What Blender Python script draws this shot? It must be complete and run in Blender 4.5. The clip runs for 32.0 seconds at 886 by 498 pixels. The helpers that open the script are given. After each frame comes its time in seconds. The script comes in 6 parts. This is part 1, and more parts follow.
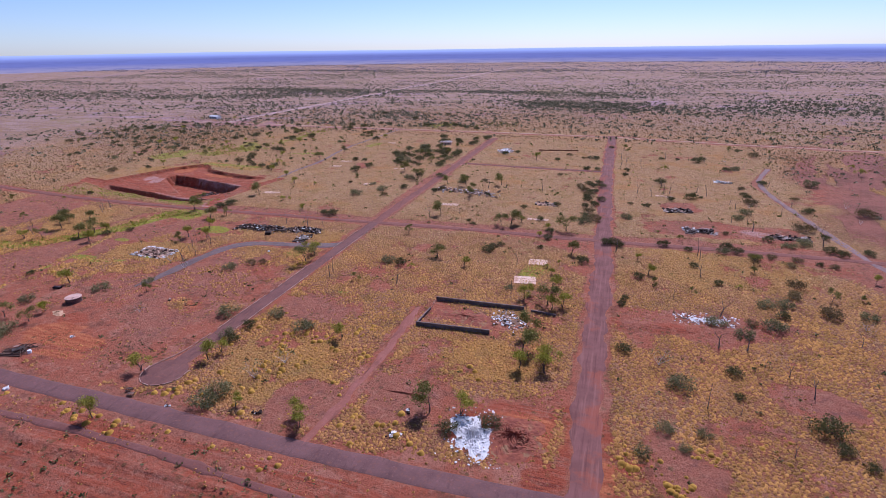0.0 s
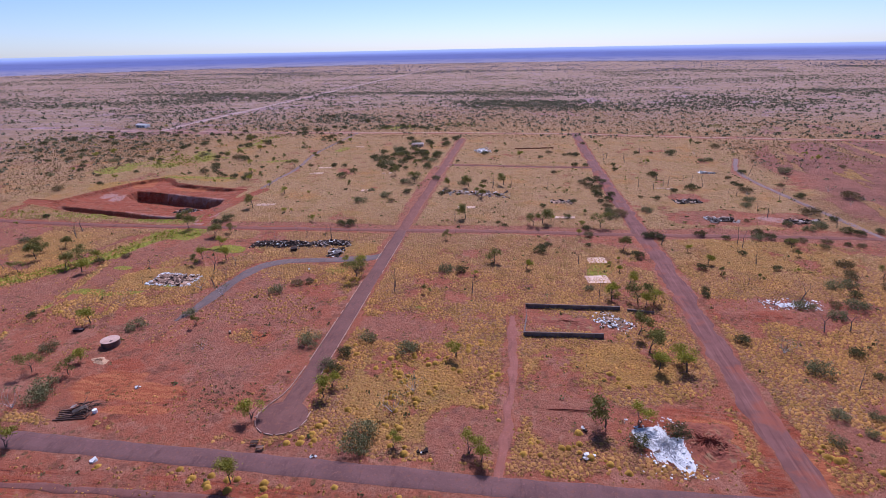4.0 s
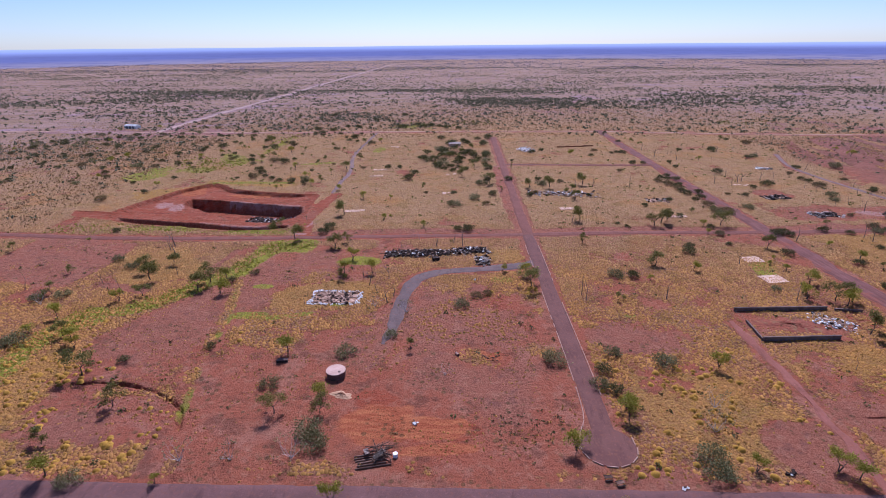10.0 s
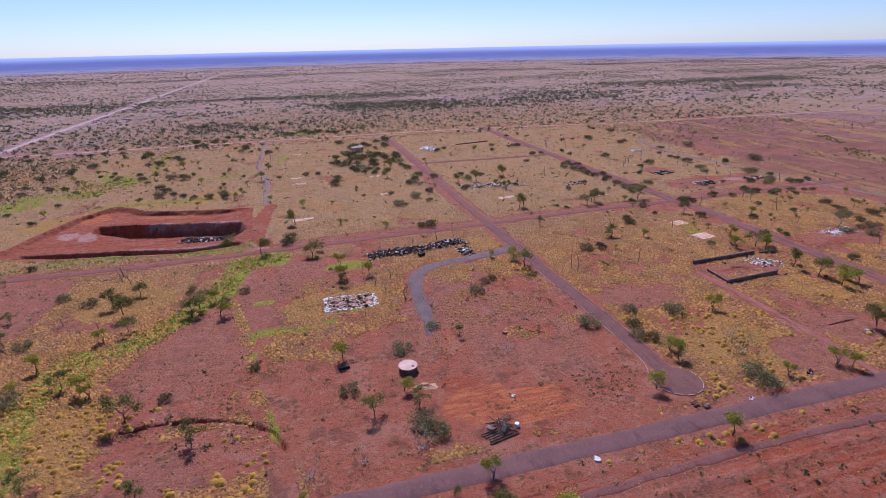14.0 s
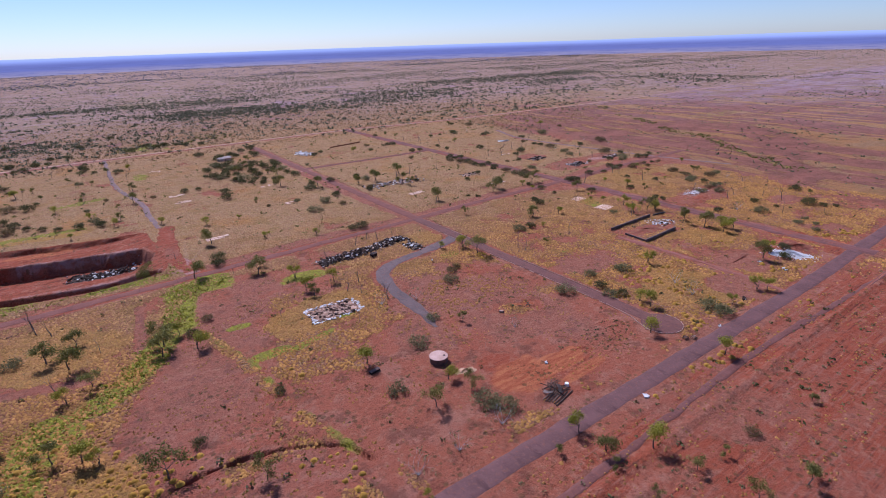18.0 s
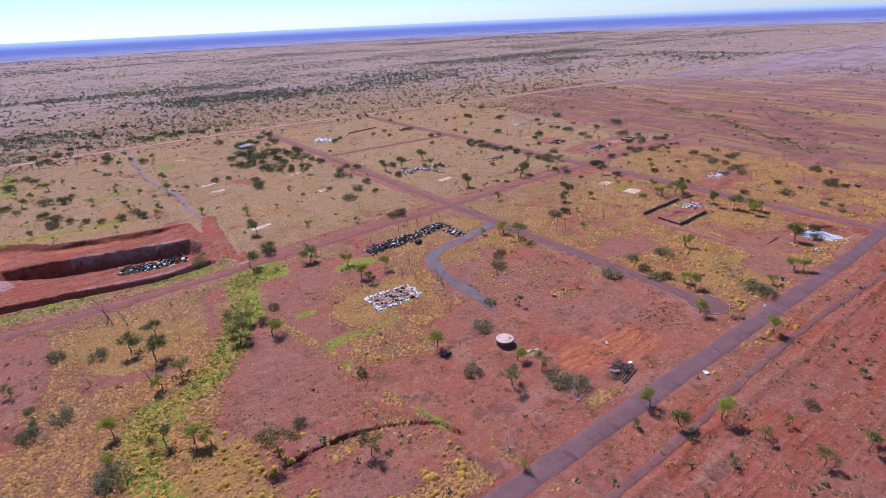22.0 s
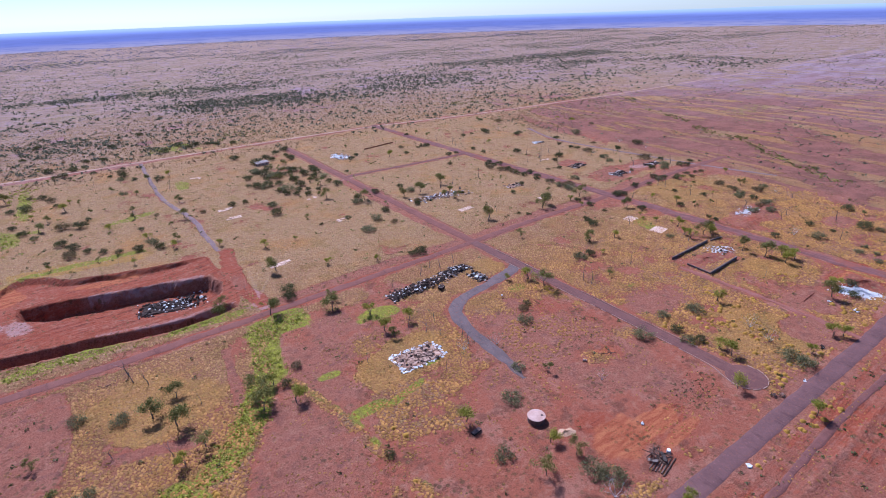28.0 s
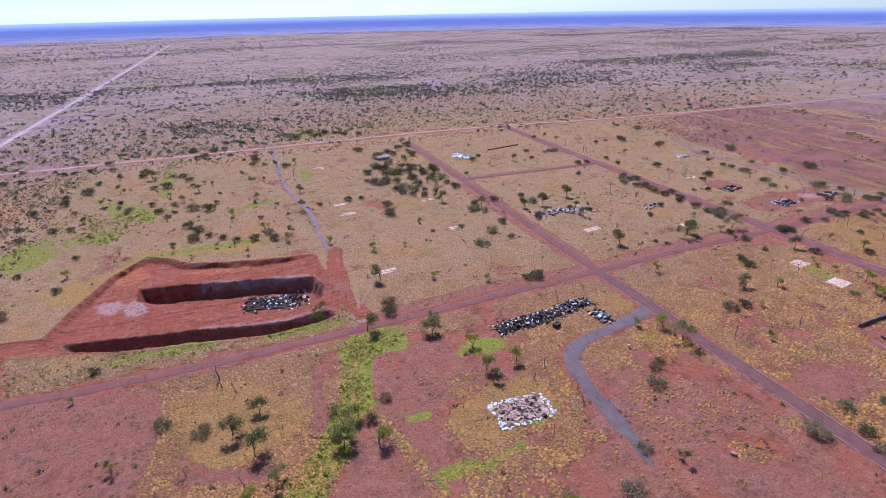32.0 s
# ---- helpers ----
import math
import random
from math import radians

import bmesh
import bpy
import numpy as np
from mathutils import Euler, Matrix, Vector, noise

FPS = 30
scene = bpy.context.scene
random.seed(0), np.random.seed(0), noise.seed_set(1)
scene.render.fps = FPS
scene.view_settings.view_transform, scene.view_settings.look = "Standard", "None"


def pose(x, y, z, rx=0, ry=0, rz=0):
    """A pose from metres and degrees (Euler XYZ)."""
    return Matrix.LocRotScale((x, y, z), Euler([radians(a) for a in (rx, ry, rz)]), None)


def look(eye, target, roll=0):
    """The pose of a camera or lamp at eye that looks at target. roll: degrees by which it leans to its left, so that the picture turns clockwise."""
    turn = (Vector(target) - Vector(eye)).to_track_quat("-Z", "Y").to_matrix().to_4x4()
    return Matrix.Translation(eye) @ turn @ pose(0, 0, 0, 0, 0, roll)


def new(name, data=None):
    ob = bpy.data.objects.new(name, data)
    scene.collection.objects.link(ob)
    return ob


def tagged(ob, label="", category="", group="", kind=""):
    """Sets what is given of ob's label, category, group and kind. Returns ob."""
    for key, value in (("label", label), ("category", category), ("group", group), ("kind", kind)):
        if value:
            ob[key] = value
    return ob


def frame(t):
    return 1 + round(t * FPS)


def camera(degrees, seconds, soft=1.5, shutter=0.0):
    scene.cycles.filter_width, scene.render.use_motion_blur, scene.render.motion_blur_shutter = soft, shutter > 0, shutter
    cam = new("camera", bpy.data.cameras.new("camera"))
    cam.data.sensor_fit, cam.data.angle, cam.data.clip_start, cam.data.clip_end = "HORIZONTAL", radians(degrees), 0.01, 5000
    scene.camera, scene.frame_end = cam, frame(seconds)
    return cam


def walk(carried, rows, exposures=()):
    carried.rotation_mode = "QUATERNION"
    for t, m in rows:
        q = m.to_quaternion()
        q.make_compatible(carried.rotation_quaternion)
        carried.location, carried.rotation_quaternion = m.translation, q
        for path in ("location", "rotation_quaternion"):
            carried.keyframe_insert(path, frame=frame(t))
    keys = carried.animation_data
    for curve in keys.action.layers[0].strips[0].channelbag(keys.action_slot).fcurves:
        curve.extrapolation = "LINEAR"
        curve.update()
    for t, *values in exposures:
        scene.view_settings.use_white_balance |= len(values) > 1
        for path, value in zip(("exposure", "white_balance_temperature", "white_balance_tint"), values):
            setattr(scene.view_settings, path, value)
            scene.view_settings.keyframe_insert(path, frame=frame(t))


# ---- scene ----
cam = camera(80.03, 32.0, soft=0.7)
PATH = [
    (0, (134.83, -279.18, 99.92), (105.43, -190.55, 64.16), -0.80),
    (0.5, (126.68, -281.68, 99.13), (98.03, -192.62, 63.80), -0.96),
    (1, (117.92, -282.86, 98.85), (90.28, -193.44, 63.63), -0.96),
    (1.5, (109.01, -283.39, 98.95), (82.72, -193.60, 63.66), -0.95),
    (2, (100.24, -283.75, 99.09), (76.19, -193.40, 63.63), -0.93),
    (2.5, (91.27, -284.05, 99.10), (70.07, -193.03, 63.52), -0.90),
    (4.5, (55.25, -281.99, 98.62), (44.14, -189.28, 62.82), -1.17),
    (5, (46.01, -280.73, 98.92), (37.51, -187.82, 62.92), -1.17),
    (5.5, (36.82, -279.40, 99.48), (29.53, -186.48, 63.27), -1.02),
    (6, (27.73, -278.59, 100.19), (21.26, -185.70, 63.72), -0.83),
    (6.5, (19.42, -277.41, 99.86), (13.40, -184.50, 63.37), -1.00),
    (7, (10.76, -276.44, 99.53), (5.07, -183.49, 63.09), -1.01),
    (7.5, (2.03, -276.08, 99.49), (-3.20, -183.10, 63.06), -0.93),
    (8, (-6.62, -276.80, 99.70), (-11.18, -183.78, 63.26), -0.90),
    (8.5, (-15.21, -277.64, 100.04), (-19.23, -184.60, 63.60), -0.79),
    (9, (-23.83, -278.13, 100.33), (-27.52, -185.01, 64.08), -0.55),
    (9.5, (-32.12, -278.42, 100.19), (-35.51, -185.33, 63.82), -0.61),
    (10, (-40.62, -278.79, 100.16), (-43.43, -185.67, 63.82), -0.58),
    (10.5, (-49.27, -279.32, 100.25), (-51.01, -186.16, 63.94), -0.50),
    (11, (-57.89, -279.67, 100.37), (-58.75, -186.52, 63.99), -0.43),
    (11.5, (-66.43, -279.87, 100.35), (-66.75, -186.69, 64.05), -0.36),
    (12, (-74.81, -280.02, 100.23), (-74.61, -186.82, 64.01), -0.34),
    (12.5, (-83.36, -280.51, 99.79), (-79.85, -187.31, 63.72), -0.41),
    (13, (-91.80, -280.85, 99.38), (-81.59, -188.04, 63.57), -0.65),
    (13.5, (-99.94, -280.69, 99.39), (-81.62, -189.20, 63.43), -0.87),
    (14, (-107.52, -280.68, 99.35), (-82.61, -190.74, 63.44), -1.26),
    (14.5, (-114.70, -280.04, 99.28), (-82.86, -192.36, 63.25), -1.66),
    (15, (-121.70, -278.67, 99.24), (-83.03, -193.87, 63.00), -1.98),
    (15.5, (-128.51, -276.87, 99.22), (-82.89, -195.68, 62.80), -2.26),
    (17.5, (-157.70, -264.25, 99.72), (-104.08, -188.16, 63.18), -1.98),
    (18, (-164.48, -261.11, 99.73), (-111.22, -184.72, 63.30), -1.94),
    (18.5, (-170.85, -258.15, 99.88), (-117.32, -181.85, 63.66), -1.94),
    (19, (-176.57, -255.77, 100.35), (-122.88, -179.42, 64.46), -1.92),
    (19.5, (-180.64, -253.87, 101.44), (-127.18, -177.34, 65.61), -2.19),
    (20, (-183.65, -253.17, 102.69), (-129.80, -177.09, 66.47), -2.39),
    (20.5, (-185.91, -253.23, 103.73), (-131.77, -178.32, 65.56), -2.54),
    (21, (-187.46, -253.41, 104.77), (-133.67, -179.01, 65.15), -2.65),
    (21.5, (-188.24, -253.50, 105.88), (-134.76, -178.97, 66.07), -2.74),
    (22, (-188.65, -253.32, 107.15), (-135.69, -178.45, 67.28), -2.68),
    (22.5, (-189.12, -253.22, 108.54), (-136.92, -177.80, 68.70), -2.53),
    (23, (-189.73, -253.27, 110.14), (-138.05, -177.46, 70.37), -2.33),
    (23.5, (-189.74, -253.18, 112.11), (-139.07, -176.82, 72.09), -2.29),
    (24, (-189.79, -252.55, 114.32), (-139.79, -175.86, 74.09), -2.22),
    (24.5, (-189.83, -251.30, 116.61), (-140.17, -174.48, 76.21), -2.14),
    (25, (-189.76, -249.61, 118.90), (-140.04, -172.94, 78.29), -2.12),
    (25.5, (-189.49, -247.76, 121.19), (-139.38, -171.40, 80.46), -2.09),
    (27.5, (-186.03, -237.91, 129.24), (-134.78, -162.63, 87.94), -2.04),
    (28, (-184.98, -235.05, 130.14), (-133.48, -159.83, 89.02), -1.96),
    (28.5, (-183.17, -231.94, 130.68), (-131.67, -156.82, 89.38), -1.95),
    (29, (-181.48, -228.46, 130.88), (-131.13, -152.63, 89.48), -1.92),
    (29.5, (-179.86, -224.70, 130.92), (-131.31, -147.75, 89.41), -1.82),
    (30, (-178.02, -220.84, 130.91), (-131.44, -142.72, 89.33), -1.62),
    (30.5, (-176.03, -216.94, 130.81), (-131.60, -137.63, 89.15), -1.46),
    (31, (-174.08, -212.94, 130.62), (-133.53, -131.56, 88.99), -1.32),
    (31.5, (-172.17, -209.14, 130.45), (-136.29, -125.54, 88.92), -1.19),
    (32, (-170.04, -205.77, 130.31), (-137.32, -120.90, 88.74), -1.13),
]
walk(cam, [(t, look(eye, target, roll)) for t, eye, target, roll in PATH],
     exposures=[(0.0, 0.01, 5250, 27), (12.0, -0.01, 5250, 26), (20.3, -0.06, 5200, 22), (22.0, 0.27, 5000, 20), (25.0, 0.26, 4900, 20), (32.0, 0.29, 4800, 20)])

# ---- daylight ----
SUN_ELEVATION, SUN_TURN = 51.0, 2.0      # the sun stands ahead, down the streets
world = bpy.data.worlds.new("sky")
scene.world = world
world.use_nodes = True
wt = world.node_tree
sky = wt.nodes.new("ShaderNodeTexSky")
sky.sky_type, sky.sun_disc = "NISHITA", False
sky.sun_elevation, sky.sun_rotation = radians(SUN_ELEVATION), radians(SUN_TURN)
sky.altitude, sky.air_density, sky.dust_density, sky.ozone_density = 200, 0.8, 0.3, 3.2
wt.links.new(sky.outputs[0], wt.nodes["Background"].inputs[0])
wt.nodes["Background"].inputs[1].default_value = 0.1
sun = new("sun", bpy.data.lights.new("sun", "SUN"))
sun.data.energy, sun.data.angle, sun.data.color = 5.3, radians(0.53), (1.0, 0.95, 0.88)
e, a = radians(SUN_ELEVATION), radians(SUN_TURN)
sun.matrix_world = look((300 * math.sin(a) * math.cos(e), 300 * math.cos(a) * math.cos(e), 300 * math.sin(e)), (0, 0, 0))

# ---- materials ----


class Nodes:
    """A node material, written from the surface backwards."""

    def __init__(self, name, roughness=0.9, metallic=0.0, specular=0.25):
        self.m = bpy.data.materials.new(name)
        self.m.use_nodes = True
        self.t = self.m.node_tree
        self.b = self.t.nodes["Principled BSDF"]
        self.b.inputs["Roughness"].default_value = roughness
        self.b.inputs["Metallic"].default_value = metallic
        self.b.inputs["Specular IOR Level"].default_value = specular

    def put(self, socket, value):
        if isinstance(value, bpy.types.NodeSocket):
            self.t.links.new(value, socket)
        elif isinstance(value, (tuple, list)) and len(value) == 3 and socket.type == "RGBA":
            socket.default_value = (*value, 1)
        else:
            socket.default_value = value

    def pos(self, scale=1.0, stretch=(1, 1, 1), own=False):
        if own:
            out = self.t.nodes.new("ShaderNodeTexCoord").outputs["Object"]
        else:
            out = self.t.nodes.new("ShaderNodeNewGeometry").outputs["Position"]
        n = self.t.nodes.new("ShaderNodeMapping")
        self.put(n.inputs["Vector"], out)
        n.inputs["Scale"].default_value = [scale * s for s in stretch]
        return n.outputs[0]

    def noise(self, scale, detail=3.0, rough=0.55, at=None, stretch=(1, 1, 1), own=False):
        n = self.t.nodes.new("ShaderNodeTexNoise")
        self.put(n.inputs["Vector"], at or self.pos(1.0, stretch, own))
        n.inputs["Scale"].default_value, n.inputs["Detail"].default_value, n.inputs["Roughness"].default_value = scale, detail, rough
        return n.outputs["Fac"]

    def dots(self, scale, share, radius, wobble=None):
        """Round spots on a part of the cells of a flat Voronoi pattern."""
        n = self.t.nodes.new("ShaderNodeTexVoronoi")
        n.voronoi_dimensions = "2D"
        self.put(n.inputs["Vector"], self.pos(1.0))
        n.inputs["Scale"].default_value = scale
        c = self.t.nodes.new("ShaderNodeSeparateColor")
        self.put(c.inputs[0], n.outputs["Color"])
        d = n.outputs["Distance"]
        if wobble is not None:
            d = self.math("ADD", d, self.math("MULTIPLY", self.math("SUBTRACT", wobble, 0.5), 0.5))
        size = self.math("MULTIPLY", self.ramp(c.outputs[1], 0, 1, 0.55, 1.2), radius)
        near = self.ramp(self.math("DIVIDE", d, size), 0.7, 1.1, 1.0, 0.0)
        return self.math("MULTIPLY", near, self.math("LESS_THAN", c.outputs[0], share)), c.outputs[2]

    def ramp(self, value, low, high, a=0.0, b=1.0):
        n = self.t.nodes.new("ShaderNodeMapRange")
        n.interpolation_type = "SMOOTHSTEP"
        self.put(n.inputs["Value"], value)
        n.inputs["From Min"].default_value, n.inputs["From Max"].default_value = low, high
        n.inputs["To Min"].default_value, n.inputs["To Max"].default_value = a, b
        return n.outputs[0]

    def math(self, kind, a, b=0.0):
        n = self.t.nodes.new("ShaderNodeMath")
        n.operation = kind
        self.put(n.inputs[0], a)
        self.put(n.inputs[1], b)
        return n.outputs[0]

    def mix(self, f, a, b, blend="MIX"):
        n = self.t.nodes.new("ShaderNodeMix")
        n.data_type, n.blend_type = "RGBA", blend
        self.put(n.inputs["Factor"], f)
        self.put(n.inputs["A"], a)
        self.put(n.inputs["B"], b)
        return n.outputs["Result"]

    def attribute(self, name):
        n = self.t.nodes.new("ShaderNodeAttribute")
        n.attribute_name = name
        s = self.t.nodes.new("ShaderNodeSeparateColor")
        self.t.links.new(n.outputs["Color"], s.inputs[0])
        return s.outputs[0], s.outputs[1], s.outputs[2], n.outputs["Alpha"]

    def island(self):
        return self.t.nodes.new("ShaderNodeNewGeometry").outputs["Random Per Island"]

    def each(self):
        return self.t.nodes.new("ShaderNodeObjectInfo").outputs["Random"]

    def backlit(self, colour, share):
        """Thin leaves and stems let some of the light through."""
        tr = self.t.nodes.new("ShaderNodeBsdfTranslucent")
        self.put(tr.inputs["Color"], colour)
        mx = self.t.nodes.new("ShaderNodeMixShader")
        mx.inputs[0].default_value = share
        self.t.links.new(self.b.outputs[0], mx.inputs[1])
        self.t.links.new(tr.outputs[0], mx.inputs[2])
        self.t.links.new(mx.outputs[0], self.t.nodes["Material Output"].inputs["Surface"])

    def done(self, colour, bump=None, strength=0.3, distance=0.05, roughness=None):
        self.put(self.b.inputs["Base Color"], colour)
        if roughness is not None:
            self.put(self.b.inputs["Roughness"], roughness)
        if bump is not None:
            n = self.t.nodes.new("ShaderNodeBump")
            n.inputs["Strength"].default_value, n.inputs["Distance"].default_value = strength, distance
            self.put(n.inputs["Height"], bump)
            self.put(self.b.inputs["Normal"], n.outputs[0])
        return self.m


def surface(name, dark, light, scale=1.0, roughness=0.85, metallic=0.0, grain=12.0, bump=0.3, each=0.0, island=0.0, stain=None, own=False):
    """A weathered surface: two tones in large stains, fine grain, and a shift from piece to piece."""
    n = Nodes(name, roughness, metallic)
    f = n.ramp(n.noise(scale, 4, 0.6, own=own), 0.3, 0.7)
    c = n.mix(f, dark, light)
    g = n.noise(scale * grain, 3, 0.6, own=own)
    c = n.mix(n.ramp(g, 0.35, 0.75, 0.0, 0.45), c, [v * 0.55 for v in dark])
    if stain:
        c = n.mix(n.ramp(n.noise(scale * 0.6, 5, 0.65, own=own), 0.5, 0.68, 0, 0.85), c, stain)
    if each or island:
        r = n.island() if island else n.each()
        k = max(each, island)
        c = n.mix(n.ramp(r, 0.0, 1.0, 0.0, k), c, [v * 0.3 for v in dark])
    return n.done(c, g, bump, 0.03)


RED, RUST, PURPLE = (0.29, 0.073, 0.036), (0.27, 0.063, 0.03), (0.30, 0.092, 0.049)
STRAW, TAN, OLIVE, LIME = (0.45, 0.218, 0.068), (0.39, 0.24, 0.122), (0.175, 0.10, 0.032), (0.27, 0.26, 0.022)


def ground_material():
    n = Nodes("red_earth_and_spinifex", 0.95, 0, 0.1)
    grass, green, fresh, gravel = n.attribute("cover")
    big, mid, fine = n.noise(0.025, 4, 0.6), n.noise(0.16, 4, 0.62), n.noise(1.6, 4, 0.65)
    clump = n.noise(0.5, 4, 0.65)
    edge = n.math("ADD", n.math("MULTIPLY", mid, 0.4), n.math("ADD", n.math("MULTIPLY", clump, 0.4), n.math("MULTIPLY", fine, 0.2)))
    edge = n.math("SUBTRACT", edge, 0.5)

    def cut(mask, k=1.4, low=0.41, high=0.53):
        return n.ramp(n.math("ADD", mask, n.math("MULTIPLY", edge, k)), low, high)

    soil = n.mix(n.ramp(big, 0.25, 0.5), RED, PURPLE)
    soil = n.mix(n.ramp(n.noise(0.07, 5, 0.7), 0.5, 0.62, 0, 0.7), soil, (0.335, 0.145, 0.095))
    soil = n.mix(n.ramp(n.noise(0.11, 5, 0.68), 0.52, 0.62, 0, 0.7), soil, (0.14, 0.05, 0.03))
    soil = n.mix(n.ramp(fine, 0.45, 0.72, 0, 0.4), soil, (0.17, 0.052, 0.036))
    soil = n.mix(n.ramp(n.noise(7, 3, 0.7), 0.52, 0.72, 0, 0.5), soil, (0.36, 0.19, 0.15))
    graded = n.noise(0.75, 5, 0.65, stretch=(0.07, 1, 0.3))
    dug = n.mix(n.ramp(mid, 0.35, 0.65), RUST, RED)
    dug = n.mix(n.ramp(graded, 0.5, 0.66, 0, 0.7), dug, (0.30, 0.125, 0.085))
    dug = n.mix(n.ramp(graded, 0.34, 0.46, 0.75, 0), dug, (0.105, 0.032, 0.024))
    soil = n.mix(cut(fresh, 0.9), soil, dug)
    stony = n.mix(n.ramp(fine, 0.4, 0.65), (0.305, 0.124, 0.078), (0.21, 0.070, 0.042))
    stony = n.mix(n.ramp(n.noise(0.22, 5, 0.7), 0.52, 0.66, 0, 0.6), stony, (0.15, 0.066, 0.06))
    soil = n.mix(n.math("MULTIPLY", cut(gravel, 0.9, 0.36, 0.6), 0.75), soil, stony)
    pale = n.noise(0.33, 5, 0.7)
    soil = n.mix(n.ramp(pale, 0.5, 0.66, 0, 0.45), soil, (0.36, 0.175, 0.11))
    soil = n.mix(n.ramp(n.noise(0.5, 5, 0.7), 0.54, 0.68, 0, 0.55), soil, (0.115, 0.042, 0.024))
    dusk = n.t.nodes.new("ShaderNodeAttribute")
    dusk.attribute_name = "brown_flat"
    brown = n.ramp(dusk.outputs["Fac"], 0.2, 0.8)
    bend = n.math("MULTIPLY", n.noise(0.008, 3, 0.5), 45)
    lie = n.t.nodes.new("ShaderNodeSeparateXYZ")
    n.put(lie.inputs[0], n.pos(1.0))
    flow = n.t.nodes.new("ShaderNodeCombineXYZ")
    n.put(flow.inputs[0], n.math("ADD", n.math("SUBTRACT", lie.outputs[0], n.math("MULTIPLY", lie.outputs[1], 0.08)), bend))
    n.put(flow.inputs[1], n.math("MULTIPLY", lie.outputs[1], 0.1))
    bands = n.noise(0.045, 5, 0.62, at=flow.outputs[0])
    banded = n.ramp(n.math("ADD", bands, n.math("MULTIPLY", n.math("SUBTRACT", fine, 0.5), 0.12)), 0.48, 0.55)
    grass = n.math("ADD", n.math("MULTIPLY", grass, n.math("SUBTRACT", 1.0, brown)), n.math("MULTIPLY", n.math("MULTIPLY", banded, brown), n.ramp(n.noise(0.012, 4, 0.6), 0.36, 0.58, 0.3, 0.9)))
    soil = n.mix(n.math("MULTIPLY", brown, 0.85), soil, n.mix(n.ramp(n.noise(0.05, 6, 0.7), 0.42, 0.6), (0.25, 0.10, 0.07), (0.165, 0.068, 0.048)))
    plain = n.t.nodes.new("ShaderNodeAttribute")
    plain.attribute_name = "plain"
    # distance haze painted into the far soil and straw as lavender tones
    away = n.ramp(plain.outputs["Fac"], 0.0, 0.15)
    haze_mottle = n.ramp(n.noise(0.028, 7, 0.75, stretch=(0.5, 1, 1)), 0.42, 0.58)
    soil = n.mix(n.math("MULTIPLY", away, 0.9), soil, n.mix(haze_mottle, (0.34, 0.235, 0.26), (0.25, 0.152, 0.152)))
    place = n.t.nodes.new("ShaderNodeSeparateXYZ")
    n.put(place.inputs[0], n.pos(1.0))
    north = n.ramp(n.math("ADD", place.outputs[1], n.math("MULTIPLY", big, 120)), -30, 110)
    north = n.math("MULTIPLY", north, n.math("SUBTRACT", 1.0, brown))
    straw = n.mix(north, n.mix(n.ramp(big, 0.45, 0.65), STRAW, TAN), n.mix(n.ramp(big, 0.5, 0.7), TAN, STRAW))
    straw = n.mix(n.ramp(mid, 0.5, 0.72, 0, 0.6), straw, OLIVE)
    straw = n.mix(n.math("MULTIPLY", away, 0.85), straw, n.mix(haze_mottle, (0.34, 0.235, 0.235), (0.225, 0.15, 0.128)))
    straw = n.mix(n.ramp(n.noise(0.4, 5, 0.7), 0.5, 0.66, 0, 0.42), straw, (0.16, 0.095, 0.034))
    gilt = n.t.nodes.new("ShaderNodeAttribute")
    gilt.attribute_name = "gold"
    straw = n.mix(n.math("MULTIPLY", cut(gilt.outputs["Fac"], 0.9, 0.3, 0.6), 0.75), straw, (0.42, 0.235, 0.036))
    hummock, tone = n.dots(1.05, 0.93, 0.52, fine)
    straw = n.mix(n.ramp(tone, 0, 1, 0, 0.45), straw, (0.44, 0.245, 0.07))
    straw = n.mix(n.ramp(n.noise(0.055, 5, 0.65), 0.5, 0.64, 0, 0.55), straw, (0.29, 0.185, 0.05))
    big_hummock = n.ramp(n.noise(0.3, 4, 0.7), 0.38, 0.52)
    scuff = n.t.nodes.new("ShaderNodeAttribute")
    scuff.attribute_name = "scuff"
    scraped = n.t.nodes.new("ShaderNodeAttribute")
    scraped.attribute_name = "scrape"
    drag = n.ramp(n.noise(0.5, 4, 0.65, stretch=(0.25, 1, 1)), 0.35, 0.65)
    soil = n.mix(n.math("MULTIPLY", cut(scraped.outputs["Fac"], 1.1, 0.35, 0.7), 0.85), soil, n.mix(drag, (0.30, 0.075, 0.032), (0.44, 0.15, 0.062)))
    white = n.math("MULTIPLY", cut(scuff.outputs["Fac"], 2.6, 0.55, 1.15), 0.55)
    soil = n.mix(white, soil, (0.47, 0.31, 0.28))
    tuft = n.math("MULTIPLY", hummock, n.math("ADD", 0.35, n.math("MULTIPLY", big_hummock, 0.65)))
    rich = n.math("MULTIPLY", n.ramp(gilt.outputs["Fac"], 0.3, 0.7), 0.8)
    closed = n.math("MAXIMUM", n.math("MAXIMUM", brown, rich), n.math("MULTIPLY", north, 0.8))
    bladed = n.math("MULTIPLY", cut(grass), n.math("ADD", n.math("ADD", 0.22, n.math("MULTIPLY", closed, 0.45)), n.math("MULTIPLY", tuft, n.math("SUBTRACT", 0.78, n.math("MULTIPLY", closed, 0.45)))))
    weeds, _ = n.dots(0.42, 0.5, 0.32, fine)
    small_weeds, _ = n.dots(1.3, 0.5, 0.36, fine)
    herb = n.math("MAXIMUM", n.math("MULTIPLY", weeds, 0.7), n.math("MULTIPLY", small_weeds, 0.4))
